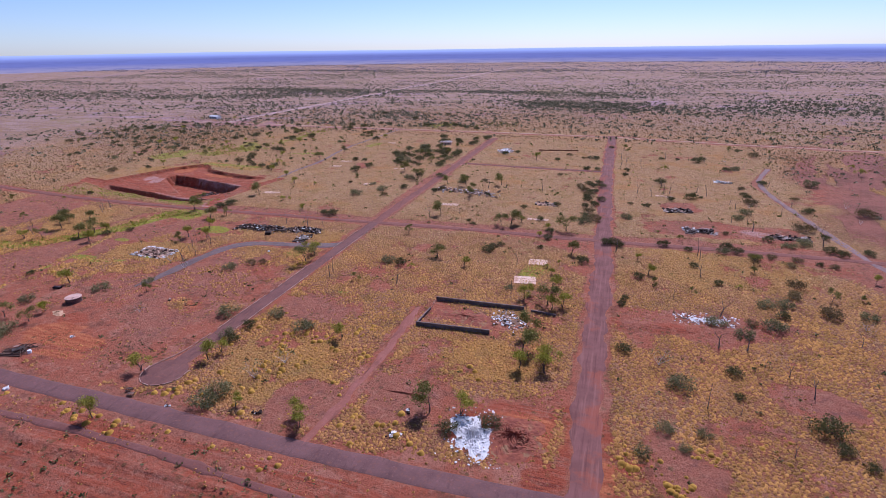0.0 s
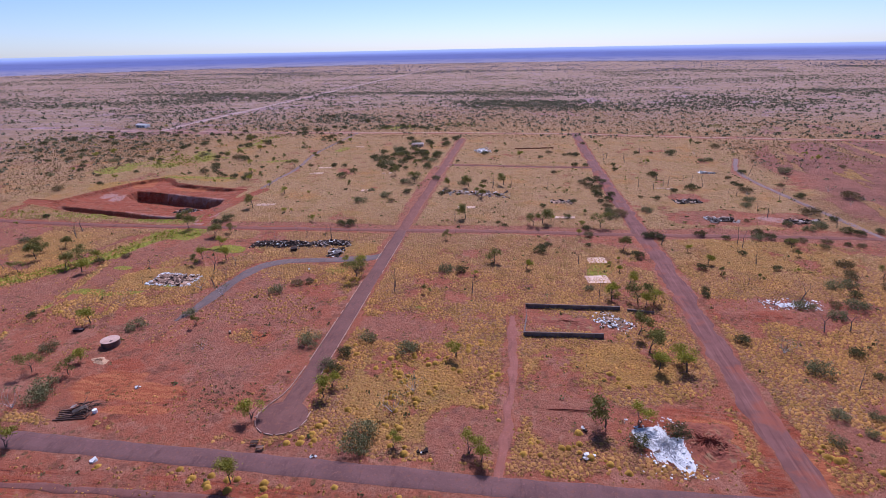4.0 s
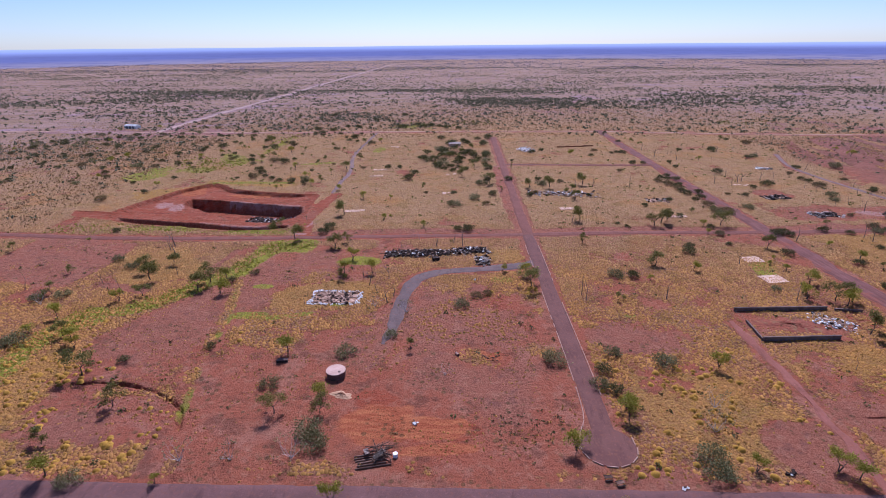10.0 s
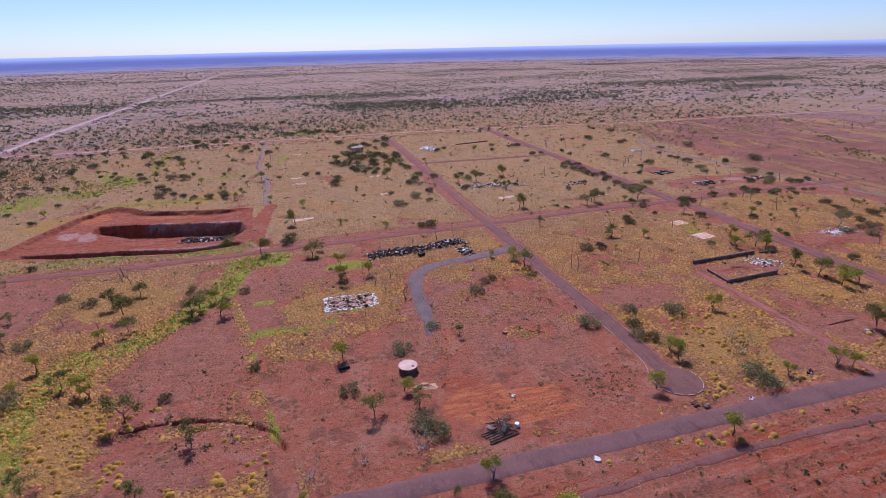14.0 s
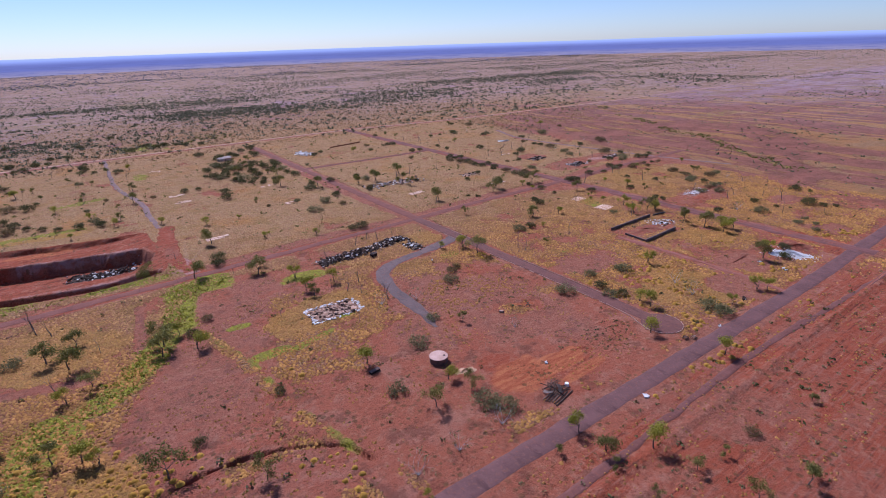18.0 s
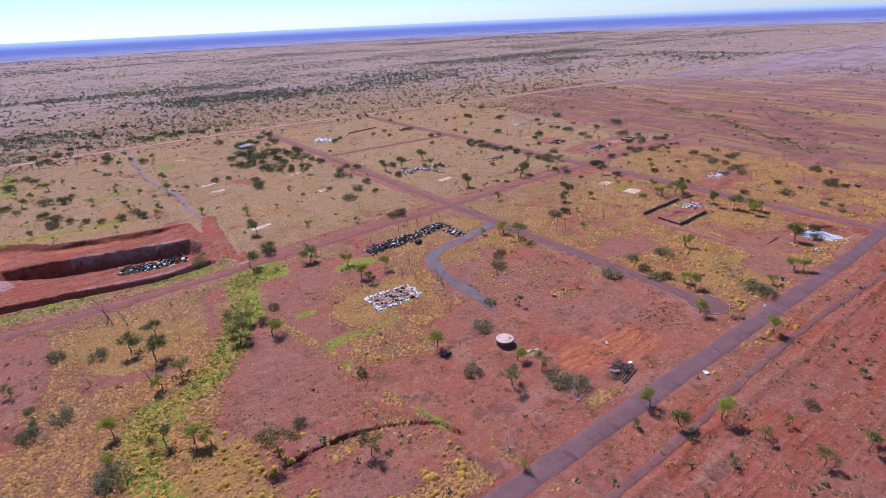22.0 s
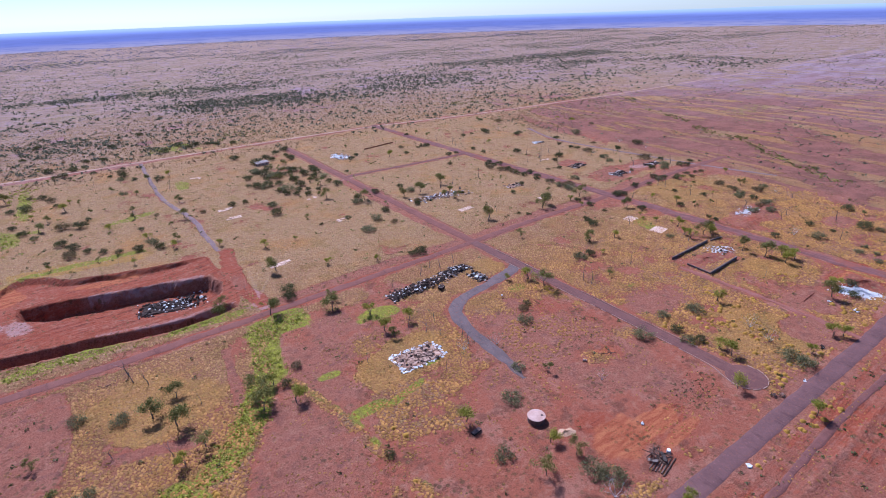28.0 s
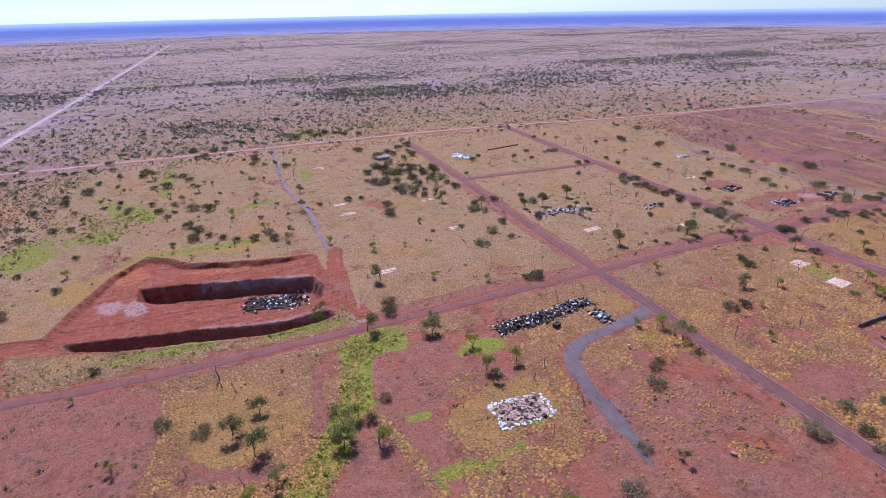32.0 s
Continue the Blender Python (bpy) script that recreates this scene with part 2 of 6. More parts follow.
    herb = n.math("MULTIPLY", herb, n.ramp(n.noise(0.09, 4, 0.6), 0.44, 0.6))
    soil = n.mix(herb, soil, n.mix(tone, (0.065, 0.036, 0.018), (0.13, 0.08, 0.03)))
    # soil among the hummocks darkened, the shade of the gaps put into its colour
    under = n.mix(n.math("MULTIPLY", cut(grass), 0.4), soil, (0.115, 0.05, 0.034))
    c = n.mix(n.math("MULTIPLY", bladed, n.math("MAXIMUM", n.ramp(plain.outputs["Fac"], 0.0, 0.05, 0.62, 0.95), n.math("MULTIPLY", n.math("MAXIMUM", north, rich), 0.95))), under, straw)
    lime = n.mix(n.ramp(clump, 0.4, 0.6), LIME, (0.13, 0.12, 0.024))
    lime = n.mix(n.ramp(n.noise(0.5, 5, 0.7), 0.5, 0.64, 0, 0.6), lime, (0.40, 0.30, 0.05))
    c = n.mix(n.math("MULTIPLY", cut(green, 1.6, 0.36, 0.6), 0.92), c, lime)
    rough = n.math("ADD", n.math("MULTIPLY", n.noise(2.6, 5, 0.75), 0.8), n.math("MULTIPLY", n.noise(0.6, 5, 0.7), 1.6))
    height = n.math("ADD", bladed, rough)
    return n.done(c, height, 1.0, 0.5)


GROUND = ground_material()


def road_material(name, dark, light, wheel):
    n = Nodes(name, 0.9, 0, 0.2)
    mid, fine = n.noise(0.12, 4, 0.6), n.noise(5, 4, 0.7)
    c = n.mix(n.ramp(mid, 0.35, 0.65), dark, light)
    c = n.mix(n.ramp(n.noise(0.7, 4, 0.65), 0.5, 0.7, 0, 0.7), c, wheel)
    c = n.mix(n.ramp(n.noise(0.35, 5, 0.7, stretch=(1, 0.25, 1)), 0.52, 0.68, 0, 0.55), c, [v * 0.55 for v in dark])
    c = n.mix(n.ramp(n.noise(1.3, 5, 0.7), 0.55, 0.72, 0, 0.5), c, [min(1, v * 1.7) for v in light])
    c = n.mix(n.ramp(fine, 0.5, 0.75, 0, 0.5), c, [v * 0.5 for v in dark])
    return n.done(c, n.math("ADD", fine, n.noise(0.8, 4, 0.7)), 0.6, 0.12)


BITUMEN = road_material("worn_red_stained_bitumen", (0.12, 0.057, 0.053), (0.155, 0.074, 0.068), (0.18, 0.074, 0.054))
STREET = road_material("dusty_red_bitumen", (0.13, 0.055, 0.046), (0.16, 0.07, 0.057), (0.185, 0.074, 0.05))
DIRT = road_material("graded_red_dirt", (0.135, 0.052, 0.041), (0.165, 0.068, 0.056), (0.195, 0.068, 0.043))
RED_DIRT = road_material("red_brown_graded_dirt", (0.155, 0.057, 0.042), (0.19, 0.072, 0.053), (0.22, 0.078, 0.052))


def churned_material():
    """Purple-red dirt with patches of fresh red earth and long wheel marks."""
    n = Nodes("churned_red_street", 0.92, 0, 0.15)
    c = n.mix(n.ramp(n.noise(0.12, 4, 0.6), 0.35, 0.65), (0.145, 0.060, 0.051), (0.185, 0.079, 0.068))
    c = n.mix(n.ramp(n.noise(0.045, 5, 0.65), 0.53, 0.62, 0, 0.75), c, (0.25, 0.07, 0.04))
    marks = n.noise(0.9, 4, 0.6, stretch=(1, 0.05, 1))
    c = n.mix(n.ramp(marks, 0.52, 0.66, 0, 0.5), c, (0.10, 0.036, 0.03))
    c = n.mix(n.ramp(marks, 0.34, 0.46, 0.45, 0), c, (0.26, 0.12, 0.095))
    fine = n.noise(4, 4, 0.7)
    return n.done(c, n.math("ADD", fine, marks), 0.6, 0.15)


CHURNED = churned_material()
LAVENDER_TRACK = road_material("grey_lavender_gravel", (0.175, 0.108, 0.10), (0.23, 0.145, 0.135), (0.22, 0.108, 0.086))
PURPLE_TRACK = road_material("purple_worn_track", (0.23, 0.082, 0.058), (0.28, 0.105, 0.078), (0.26, 0.088, 0.052))
GREY_GRAVEL = road_material("blue_grey_gravel", (0.118, 0.080, 0.076), (0.155, 0.105, 0.098), (0.19, 0.085, 0.062))
PALE_TRACK = road_material("pale_sandy_track", (0.38, 0.25, 0.20), (0.46, 0.33, 0.27), (0.38, 0.20, 0.14))
RED_TRACK = road_material("reddish_graded_track", (0.34, 0.19, 0.125), (0.42, 0.26, 0.18), (0.36, 0.17, 0.10))
KERB = surface("weathered_concrete_kerb", (0.36, 0.20, 0.15), (0.50, 0.31, 0.24), 0.4)
CONCRETE = surface("pale_concrete_slab", (0.55, 0.34, 0.24), (0.72, 0.50, 0.38), 0.3, stain=(0.36, 0.16, 0.10))
DARK_BLOCK = surface("dark_weathered_blockwork", (0.14, 0.095, 0.085), (0.25, 0.18, 0.155), 0.6, each=0.3)
WHITE_ROOF = surface("white_metal_roof", (0.72, 0.72, 0.72), (0.85, 0.85, 0.85), 0.2, 0.45)
SHED_WALL = surface("blue_grey_metal_wall", (0.20, 0.24, 0.30), (0.30, 0.34, 0.40), 0.3, 0.5)
TANK_SIDE = surface("dark_rusty_tank_wall", (0.10, 0.06, 0.05), (0.20, 0.10, 0.08), 0.8, 0.7)
TANK_TOP = surface("pale_dusty_tank_lid", (0.46, 0.27, 0.21), (0.56, 0.36, 0.29), 0.5, 0.6)
ASH = surface("white_ash_and_sheeting", (0.70, 0.65, 0.64), (0.90, 0.87, 0.86), 0.5, 0.8, each=0.4)
RUBBLE = surface("broken_pale_masonry", (0.36, 0.185, 0.115), (0.60, 0.40, 0.30), 0.5, 0.85, each=0.8)
CHARRED = surface("charred_debris", (0.035, 0.022, 0.018), (0.11, 0.066, 0.05), 0.7, 1.0, each=0.5)
SHEET = surface("bent_grey_sheet_iron", (0.30, 0.215, 0.185), (0.58, 0.48, 0.43), 0.7, 0.75, 0.0, each=0.6)
LOG = surface("grey_weathered_timber", (0.12, 0.06, 0.043), (0.28, 0.165, 0.12), 0.8, 0.9, each=0.6)
BARK = surface("dark_bark", (0.07, 0.05, 0.04), (0.16, 0.12, 0.10), 2.0, 0.95)
DEADWOOD = surface("grey_dead_wood", (0.13, 0.095, 0.085), (0.26, 0.21, 0.19), 1.5, 0.95)
WHITEWOOD = surface("bleached_white_branches", (0.45, 0.40, 0.38), (0.62, 0.57, 0.54), 1.5, 0.9)
SPOIL = surface("tan_spoil_heap", (0.42, 0.24, 0.14), (0.55, 0.33, 0.20), 0.8, 0.95)


def leaf_material(name, dark, light):
    n = Nodes(name, 0.7, 0, 0.3)
    c = n.mix(n.island(), dark, light)
    c = n.mix(n.ramp(n.each(), 0, 1, 0, 0.4), c, [v * 0.6 for v in dark])
    n.backlit(c, 0.3)
    return n.done(c)


LEAF_GREEN = leaf_material("gum_leaves", (0.12, 0.112, 0.024), (0.30, 0.265, 0.062))
LEAF_GREY = leaf_material("grey_green_leaves", (0.12, 0.112, 0.042), (0.30, 0.27, 0.115))
LEAF_DARK = leaf_material("dark_shrub_leaves", (0.065, 0.062, 0.02), (0.17, 0.15, 0.045))
LEAF_LIME = leaf_material("bright_green_leaves", (0.22, 0.205, 0.02), (0.43, 0.39, 0.04))
LEAF_BROWN = leaf_material("brown_dry_leaves", (0.12, 0.08, 0.03), (0.27, 0.19, 0.075))
# distance haze is mixed into these blue-grey woodland leaf colours
LEAF_HAZY = leaf_material("distant_woodland", (0.065, 0.068, 0.105), (0.13, 0.13, 0.18))
# plain scrub leaves, paled and greyed with some haze in the colour
LEAF_FAR = leaf_material("scrub_leaves", (0.10, 0.098, 0.055), (0.23, 0.21, 0.115))


def tussock_material():
    n = Nodes("spinifex_hummocks", 0.95, 0, 0.1)
    r = n.island()
    place = n.t.nodes.new("ShaderNodeSeparateXYZ")
    n.put(place.inputs[0], n.pos(1.0))
    north = n.ramp(n.math("ADD", place.outputs[1], n.math("MULTIPLY", n.noise(0.03, 4, 0.6), 200)), 0, 150)
    c = n.mix(r, (0.28, 0.13, 0.037), (0.55, 0.275, 0.078))
    c = n.mix(north, c, n.mix(r, (0.25, 0.145, 0.07), (0.46, 0.285, 0.145)))
    c = n.mix(n.ramp(n.noise(0.11, 4, 0.6), 0.46, 0.62, 0, 0.5), c, (0.22, 0.125, 0.034))
    c = n.mix(n.ramp(n.noise(0.05, 4, 0.6), 0.5, 0.64, 0, 0.55), c, (0.36, 0.17, 0.07))
    f = n.noise(6, 3, 0.7)
    c = n.mix(n.ramp(f, 0.5, 0.75, 0, 0.4), c, (0.16, 0.09, 0.025))
    n.backlit(c, 0.12)
    return n.done(c, f, 0.6, 0.1)


TUSSOCK = tussock_material()


def golden_material():
    n = Nodes("golden_spinifex", 0.95, 0, 0.1)
    c = n.mix(n.island(), (0.31, 0.165, 0.028), (0.48, 0.265, 0.046))
    f = n.noise(5, 3, 0.7)
    c = n.mix(n.ramp(f, 0.48, 0.72, 0, 0.5), c, (0.22, 0.115, 0.022))
    n.backlit(c, 0.1)
    return n.done(c, f, 0.7, 0.12)


GOLD_TUSSOCK = golden_material()


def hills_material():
    """Far plain and hills with haze painted as a glow: mauve foot, deep blue, paler crest."""
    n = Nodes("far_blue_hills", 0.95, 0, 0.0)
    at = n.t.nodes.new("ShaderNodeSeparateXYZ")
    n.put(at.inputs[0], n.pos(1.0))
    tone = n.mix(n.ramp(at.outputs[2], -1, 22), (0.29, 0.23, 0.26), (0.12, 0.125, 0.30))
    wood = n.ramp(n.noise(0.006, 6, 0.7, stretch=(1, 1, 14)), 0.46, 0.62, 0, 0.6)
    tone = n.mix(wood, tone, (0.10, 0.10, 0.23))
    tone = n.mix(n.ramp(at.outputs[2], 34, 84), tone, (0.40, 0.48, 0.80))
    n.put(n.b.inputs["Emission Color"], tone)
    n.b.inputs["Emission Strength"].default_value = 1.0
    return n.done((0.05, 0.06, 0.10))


HILLS = hills_material()

# ---- the ground ----


def lattice(ix, iy, seed):
    h = (ix.astype(np.int64) * 374761393 + iy.astype(np.int64) * 668265263 + seed * 974711) & 0xFFFFFFFF
    h = ((h ^ (h >> 13)) * 1274126177) & 0xFFFFFFFF
    return ((h ^ (h >> 16)) & 0xFFFFFF) / float(0xFFFFFF)


def soft_noise(x, y, size, seed=0, octaves=3):
    """Smooth noise from 0 to 1 whose largest lumps are that many metres wide."""
    total, weight, amp = 0.0, 0.0, 1.0
    for o in range(octaves):
        u, v = x / size * 2 ** o + 31.7 * o, y / size * 2 ** o - 17.3 * o
        iu, iv = np.floor(u), np.floor(v)
        fu, fv = u - iu, v - iv
        fu, fv = fu * fu * (3 - 2 * fu), fv * fv * (3 - 2 * fv)
        a, b = lattice(iu, iv, seed + o), lattice(iu + 1, iv, seed + o)
        c, d = lattice(iu, iv + 1, seed + o), lattice(iu + 1, iv + 1, seed + o)
        total = total + amp * ((a * (1 - fu) + b * fu) * (1 - fv) + (c * (1 - fu) + d * fu) * fv)
        weight, amp = weight + amp, amp * 0.5
    return total / weight


def step(v, low, high):
    v = np.clip((v - low) / (high - low), 0, 1)
    return v * v * (3 - 2 * v)


def patch(x, y, cx, cy, rx, ry, turn=0.0, soft=0.5):
    """1 inside an oval, 0 outside; its rim wanders."""
    out, reach = np.zeros(np.shape(x)), 2.2 * math.hypot(rx, ry)
    w = (np.abs(x - cx) < reach) & (np.abs(y - cy) < reach)
    if not w.any():
        return out
    x, y = x[w], y[w]
    c, s = math.cos(radians(turn)), math.sin(radians(turn))
    u, v = ((x - cx) * c + (y - cy) * s) / rx, (-(x - cx) * s + (y - cy) * c) / ry
    d = (np.abs(u) ** 2.6 + np.abs(v) ** 2.6) ** (1 / 2.6) + (soft_noise(x, y, 16, 5) - 0.5) * 0.75 + (soft_noise(x, y, 5, 6) - 0.5) * 0.45
    out[w] = 1 - step(d, 1 - soft, 1 + soft * 0.5)
    return out


def round_about(x, y, points, reach):
    """Which places lie in the box round some points, widened by reach."""
    px, py = [p[0] for p in points], [p[1] for p in points]
    return (x > min(px) - reach) & (x < max(px) + reach) & (y > min(py) - reach) & (y < max(py) + reach)


def strip(x, y, points, width, soft=0.5):
    """1 along a line of points, 0 away from it."""
    out = np.zeros(np.shape(x))
    w = round_about(x, y, points, (1.4 + soft) * width / 2)
    if w.any():
        d = gap(x[w], y[w], points) / (width / 2) + (soft_noise(x[w], y[w], 9, 8) - 0.5) * 0.6
        out[w] = 1 - step(d, 1 - soft, 1 + soft)
    return out


def inside(x, y, outline):
    """Signed distance to a closed outline, positive inside; -99 far away from it."""
    out = np.full(np.shape(x), -99.0)
    w = round_about(x, y, outline, 30)
    if not w.any():
        return out
    x, y = x[w], y[w]
    flag = np.zeros(np.shape(x), bool)
    for (ax, ay), (bx, by) in zip(outline, outline[1:] + outline[:1]):
        lx, ly = bx - ax, by - ay
        flag ^= ((ay > y) != (by > y)) & (x < lx * (y - ay) / (ly if ly else 1e-9) + ax)
    best = gap(x, y, outline + outline[:1])
    out[w] = np.where(flag, best, -best)
    return out


def gap(x, y, points):
    """Plain distance to a line of points."""
    best = np.full(np.shape(x), 1e9)
    for (ax, ay), (bx, by) in zip(points, points[1:]):
        lx, ly = bx - ax, by - ay
        t = np.clip(((x - ax) * lx + (y - ay) * ly) / (lx * lx + ly * ly), 0, 1)
        best = np.minimum(best, np.hypot(x - ax - t * lx, y - ay - t * ly))
    return best


# streets, in metres from the crossroads; y runs down the street with the turning circle
CUL_DE_SAC = [(-1.2, 326), (-1.5, 180), (-1.6, 60), (-1.6, 0), (-1.2, -40), (-0.8, -100), (-0.4, -150), (-0.6, -163)]
ACCESS = [(-330, -179), (-210, -183), (-100, -184), (0, -184), (70, -184.5), (112, -183.5), (150, -182), (300, -180)]
BROADWAY = [(129, 372), (129, 240), (130, 110), (133, 20), (134, -50), (134, -110), (134, -150), (136, -190)]
CROSS = [(-420, 8), (-346, 4), (-265, -4), (-200, -7), (-129, -5), (-87, -3), (0, 0), (60, 4), (133, 3), (200, 8), (300, 8)]
MIDDLE = [(-1.5, 183), (60, 180), (129, 178)]
FAR = [(-700, 395), (-470, 380), (-380, 372), (-180, 371), (0, 373), (140, 366), (268, 342), (420, 330), (537, 319), (800, 317), (1400, 316), (2400, 310)]
CREEK = [(520, 280), (469, 214), (434, 146), (384, 70), (381, 36), (338, -10), (321, -39), (290, -90)]
NORTH = [(-415, 380), (-417, 500), (-408, 900), (-400, 1540), (-380, 2600)]
LANE = [(64, -98), (64, -124), (64.3, -143), (63.5, -162), (62, -182)]
DRIVE = [(-2, -38), (-9, -44), (-30, -48.5), (-50, -51.5), (-60, -60), (-63, -74), (-64.5, -90), (-65.5, -106), (-67.5, -116)]
DRIVE_TAIL = [(-64, -80), (-65, -100), (-67, -118), (-71, -128)]
EAST_APRON = [(136, 6), (180, 9), (240, 8), (262, 2)]
GULLY = [(-125, -15), (-139, -20), (-141, -34), (-146, -53), (-158, -72), (-168, -85), (-180, -93), (-190, -101), (-195, -116), (-194, -135), (-187, -156), (-190, -190)]
PURPLE_LOT = [(-275, -3), (-244, -6), (-228, -12), (-214, -14), (-212, -35), (-213, -52), (-217, -70), (-235, -67), (-256, -60), (-275, -50)]
STONY_LOT = [(-137, -30), (-106, -49), (-118, -72), (-125, -92), (-133, -127), (-150, -132), (-173, -123), (-174, -108), (-160, -82), (-147, -58)]
DITCH = [(-164, -141), (-157, -140), (-145, -141), (-136, -144), (-129, -147.5), (-122, -153), (-119, -162)]
TRENCH_TRACK = [(-142, -58), (-134, -85), (-131, -106), (-127, -135), (-122, -152), (-118, -185)]
PIT = [(-290, 45), (-265, 42), (-256, 72), (-246, 98), (-231, 118), (-220, 112), (-208, 99), (-186, 92), (-160, 86), (-140, 83), (-138, 50), (-138, 18), (-141, 11), (-150, 7), (-165, 6), (-183, 8), (-204, 13), (-234, 18), (-258, 27), (-286, 36)]
HOLE = [(-234, 84), (-212, 80), (-187, 73), (-164, 68), (-143, 58), (-140, 44), (-143, 32), (-152, 26), (-167, 28), (-183, 32), (-208, 50), (-232, 68)]
TRENCH = [(-258, 38), (-224, 32), (-203, 28), (-183, 23), (-163, 20), (-142, 19), (-140, 12), (-150, 7), (-165, 6), (-183, 8), (-204, 13), (-234, 18), (-257, 28)]
PIT_TRACK = [(-127, 84), (-132, 58), (-133, 26), (-129, 2)]
BACK_LANE = [(-131, 88), (-132, 120), (-130, 158), (-142, 221), (-140, 294), (-138, 364)]
EAST_LANE = [(258, 223), (236, 165), (246, 80), (254, 27), (259, -3), (272, -50)]
SLABS = [(103.5, -36, 9, 7, 6), (101, -59, 10, 8, 8), (-107, 45, 13, 5, 3), (-47, 88, 10, 5, 4), (-46, 147, 9, 5, 2), (-107, 142, 11, 5, 2), (-107, 164, 11, 5, 2), (-106, 269, 9, 6, 0), (31, 50, 12, 5, 5), (93, 33, 13, 4, 3), (40, 84, 8, 6, 0), (170, 110, 12, 7, 4), (216, 164, 10, 7, 0)]


def height(x, y):
    z = (soft_noise(x, y, 40, 21) - 0.5) * 0.12
    wander = (soft_noise(x, y, 9, 31) - 0.5) * 3.0 + (soft_noise(x, y, 2.6, 32) - 0.5) * 1.8
    rim = inside(x, y, PIT) + wander * 0.8
    hole = inside(x, y, HOLE) + wander
    low = inside(x, y, TRENCH) + wander * 0.5
    z = z - 2.3 * step(x, -272, -250) * (1 - 0.8 * step(x, -165, -140)) * step(rim, 0, 1.5 + 7 * soft_noise(x, y, 22, 36) ** 2) + 0.5 * step(rim, -3, -0.6) * (1 - step(rim, -0.6, 0.5))
    z = z - 7.5 * step(hole, 0, 5.0) - (4.6 + 2.6 * step(-x, 160, 240)) * step(x, -262, -244) * step(low, 0, 2.8)
    z = z + (0.5 * (soft_noise(x, y, 5, 33) - 0.5) + 0.45 * (soft_noise(x, y / 3, 1.6, 35) - 0.5)) * step(rim, 2, 5)
    z = z - 1.7 * (1 - step(gap(x, y, DITCH) + 1.4 * (soft_noise(x, y, 4, 34) - 0.5), 0.1, 0.75)) + 0.35 * patch(x, y, -142, -137, 20, 5, -8, 0.9)
    # graded ridges south of the access road and beside the fire break
    z = z + 0.8 * strip(x, y, [(-300, -204), (0, -203), (110, -202), (250, -205)], 2.0, 0.8)
    z = z + 0.35 * strip(x, y, [(-300, -211), (20, -210), (160, -212)], 1.6, 0.8)
    heap = patch(x, y, 116, -160, 10, 7, 0, 0.8) + patch(x, y, 165, -86, 30, 3.5, 8, 0.8) + patch(x, y, 214, -60, 4, 40, 10, 0.8)
    return z + heap * (0.3 + 0.7 * soft_noise(x, y, 3, 41))


PURPLE_FLATS = [(24, -111, 18, 11, -10), (54, -167, 13, 11), (79, -152, 12, 5.5), (78, -161, 7, 5), (157, -159, 5, 10, 25)]


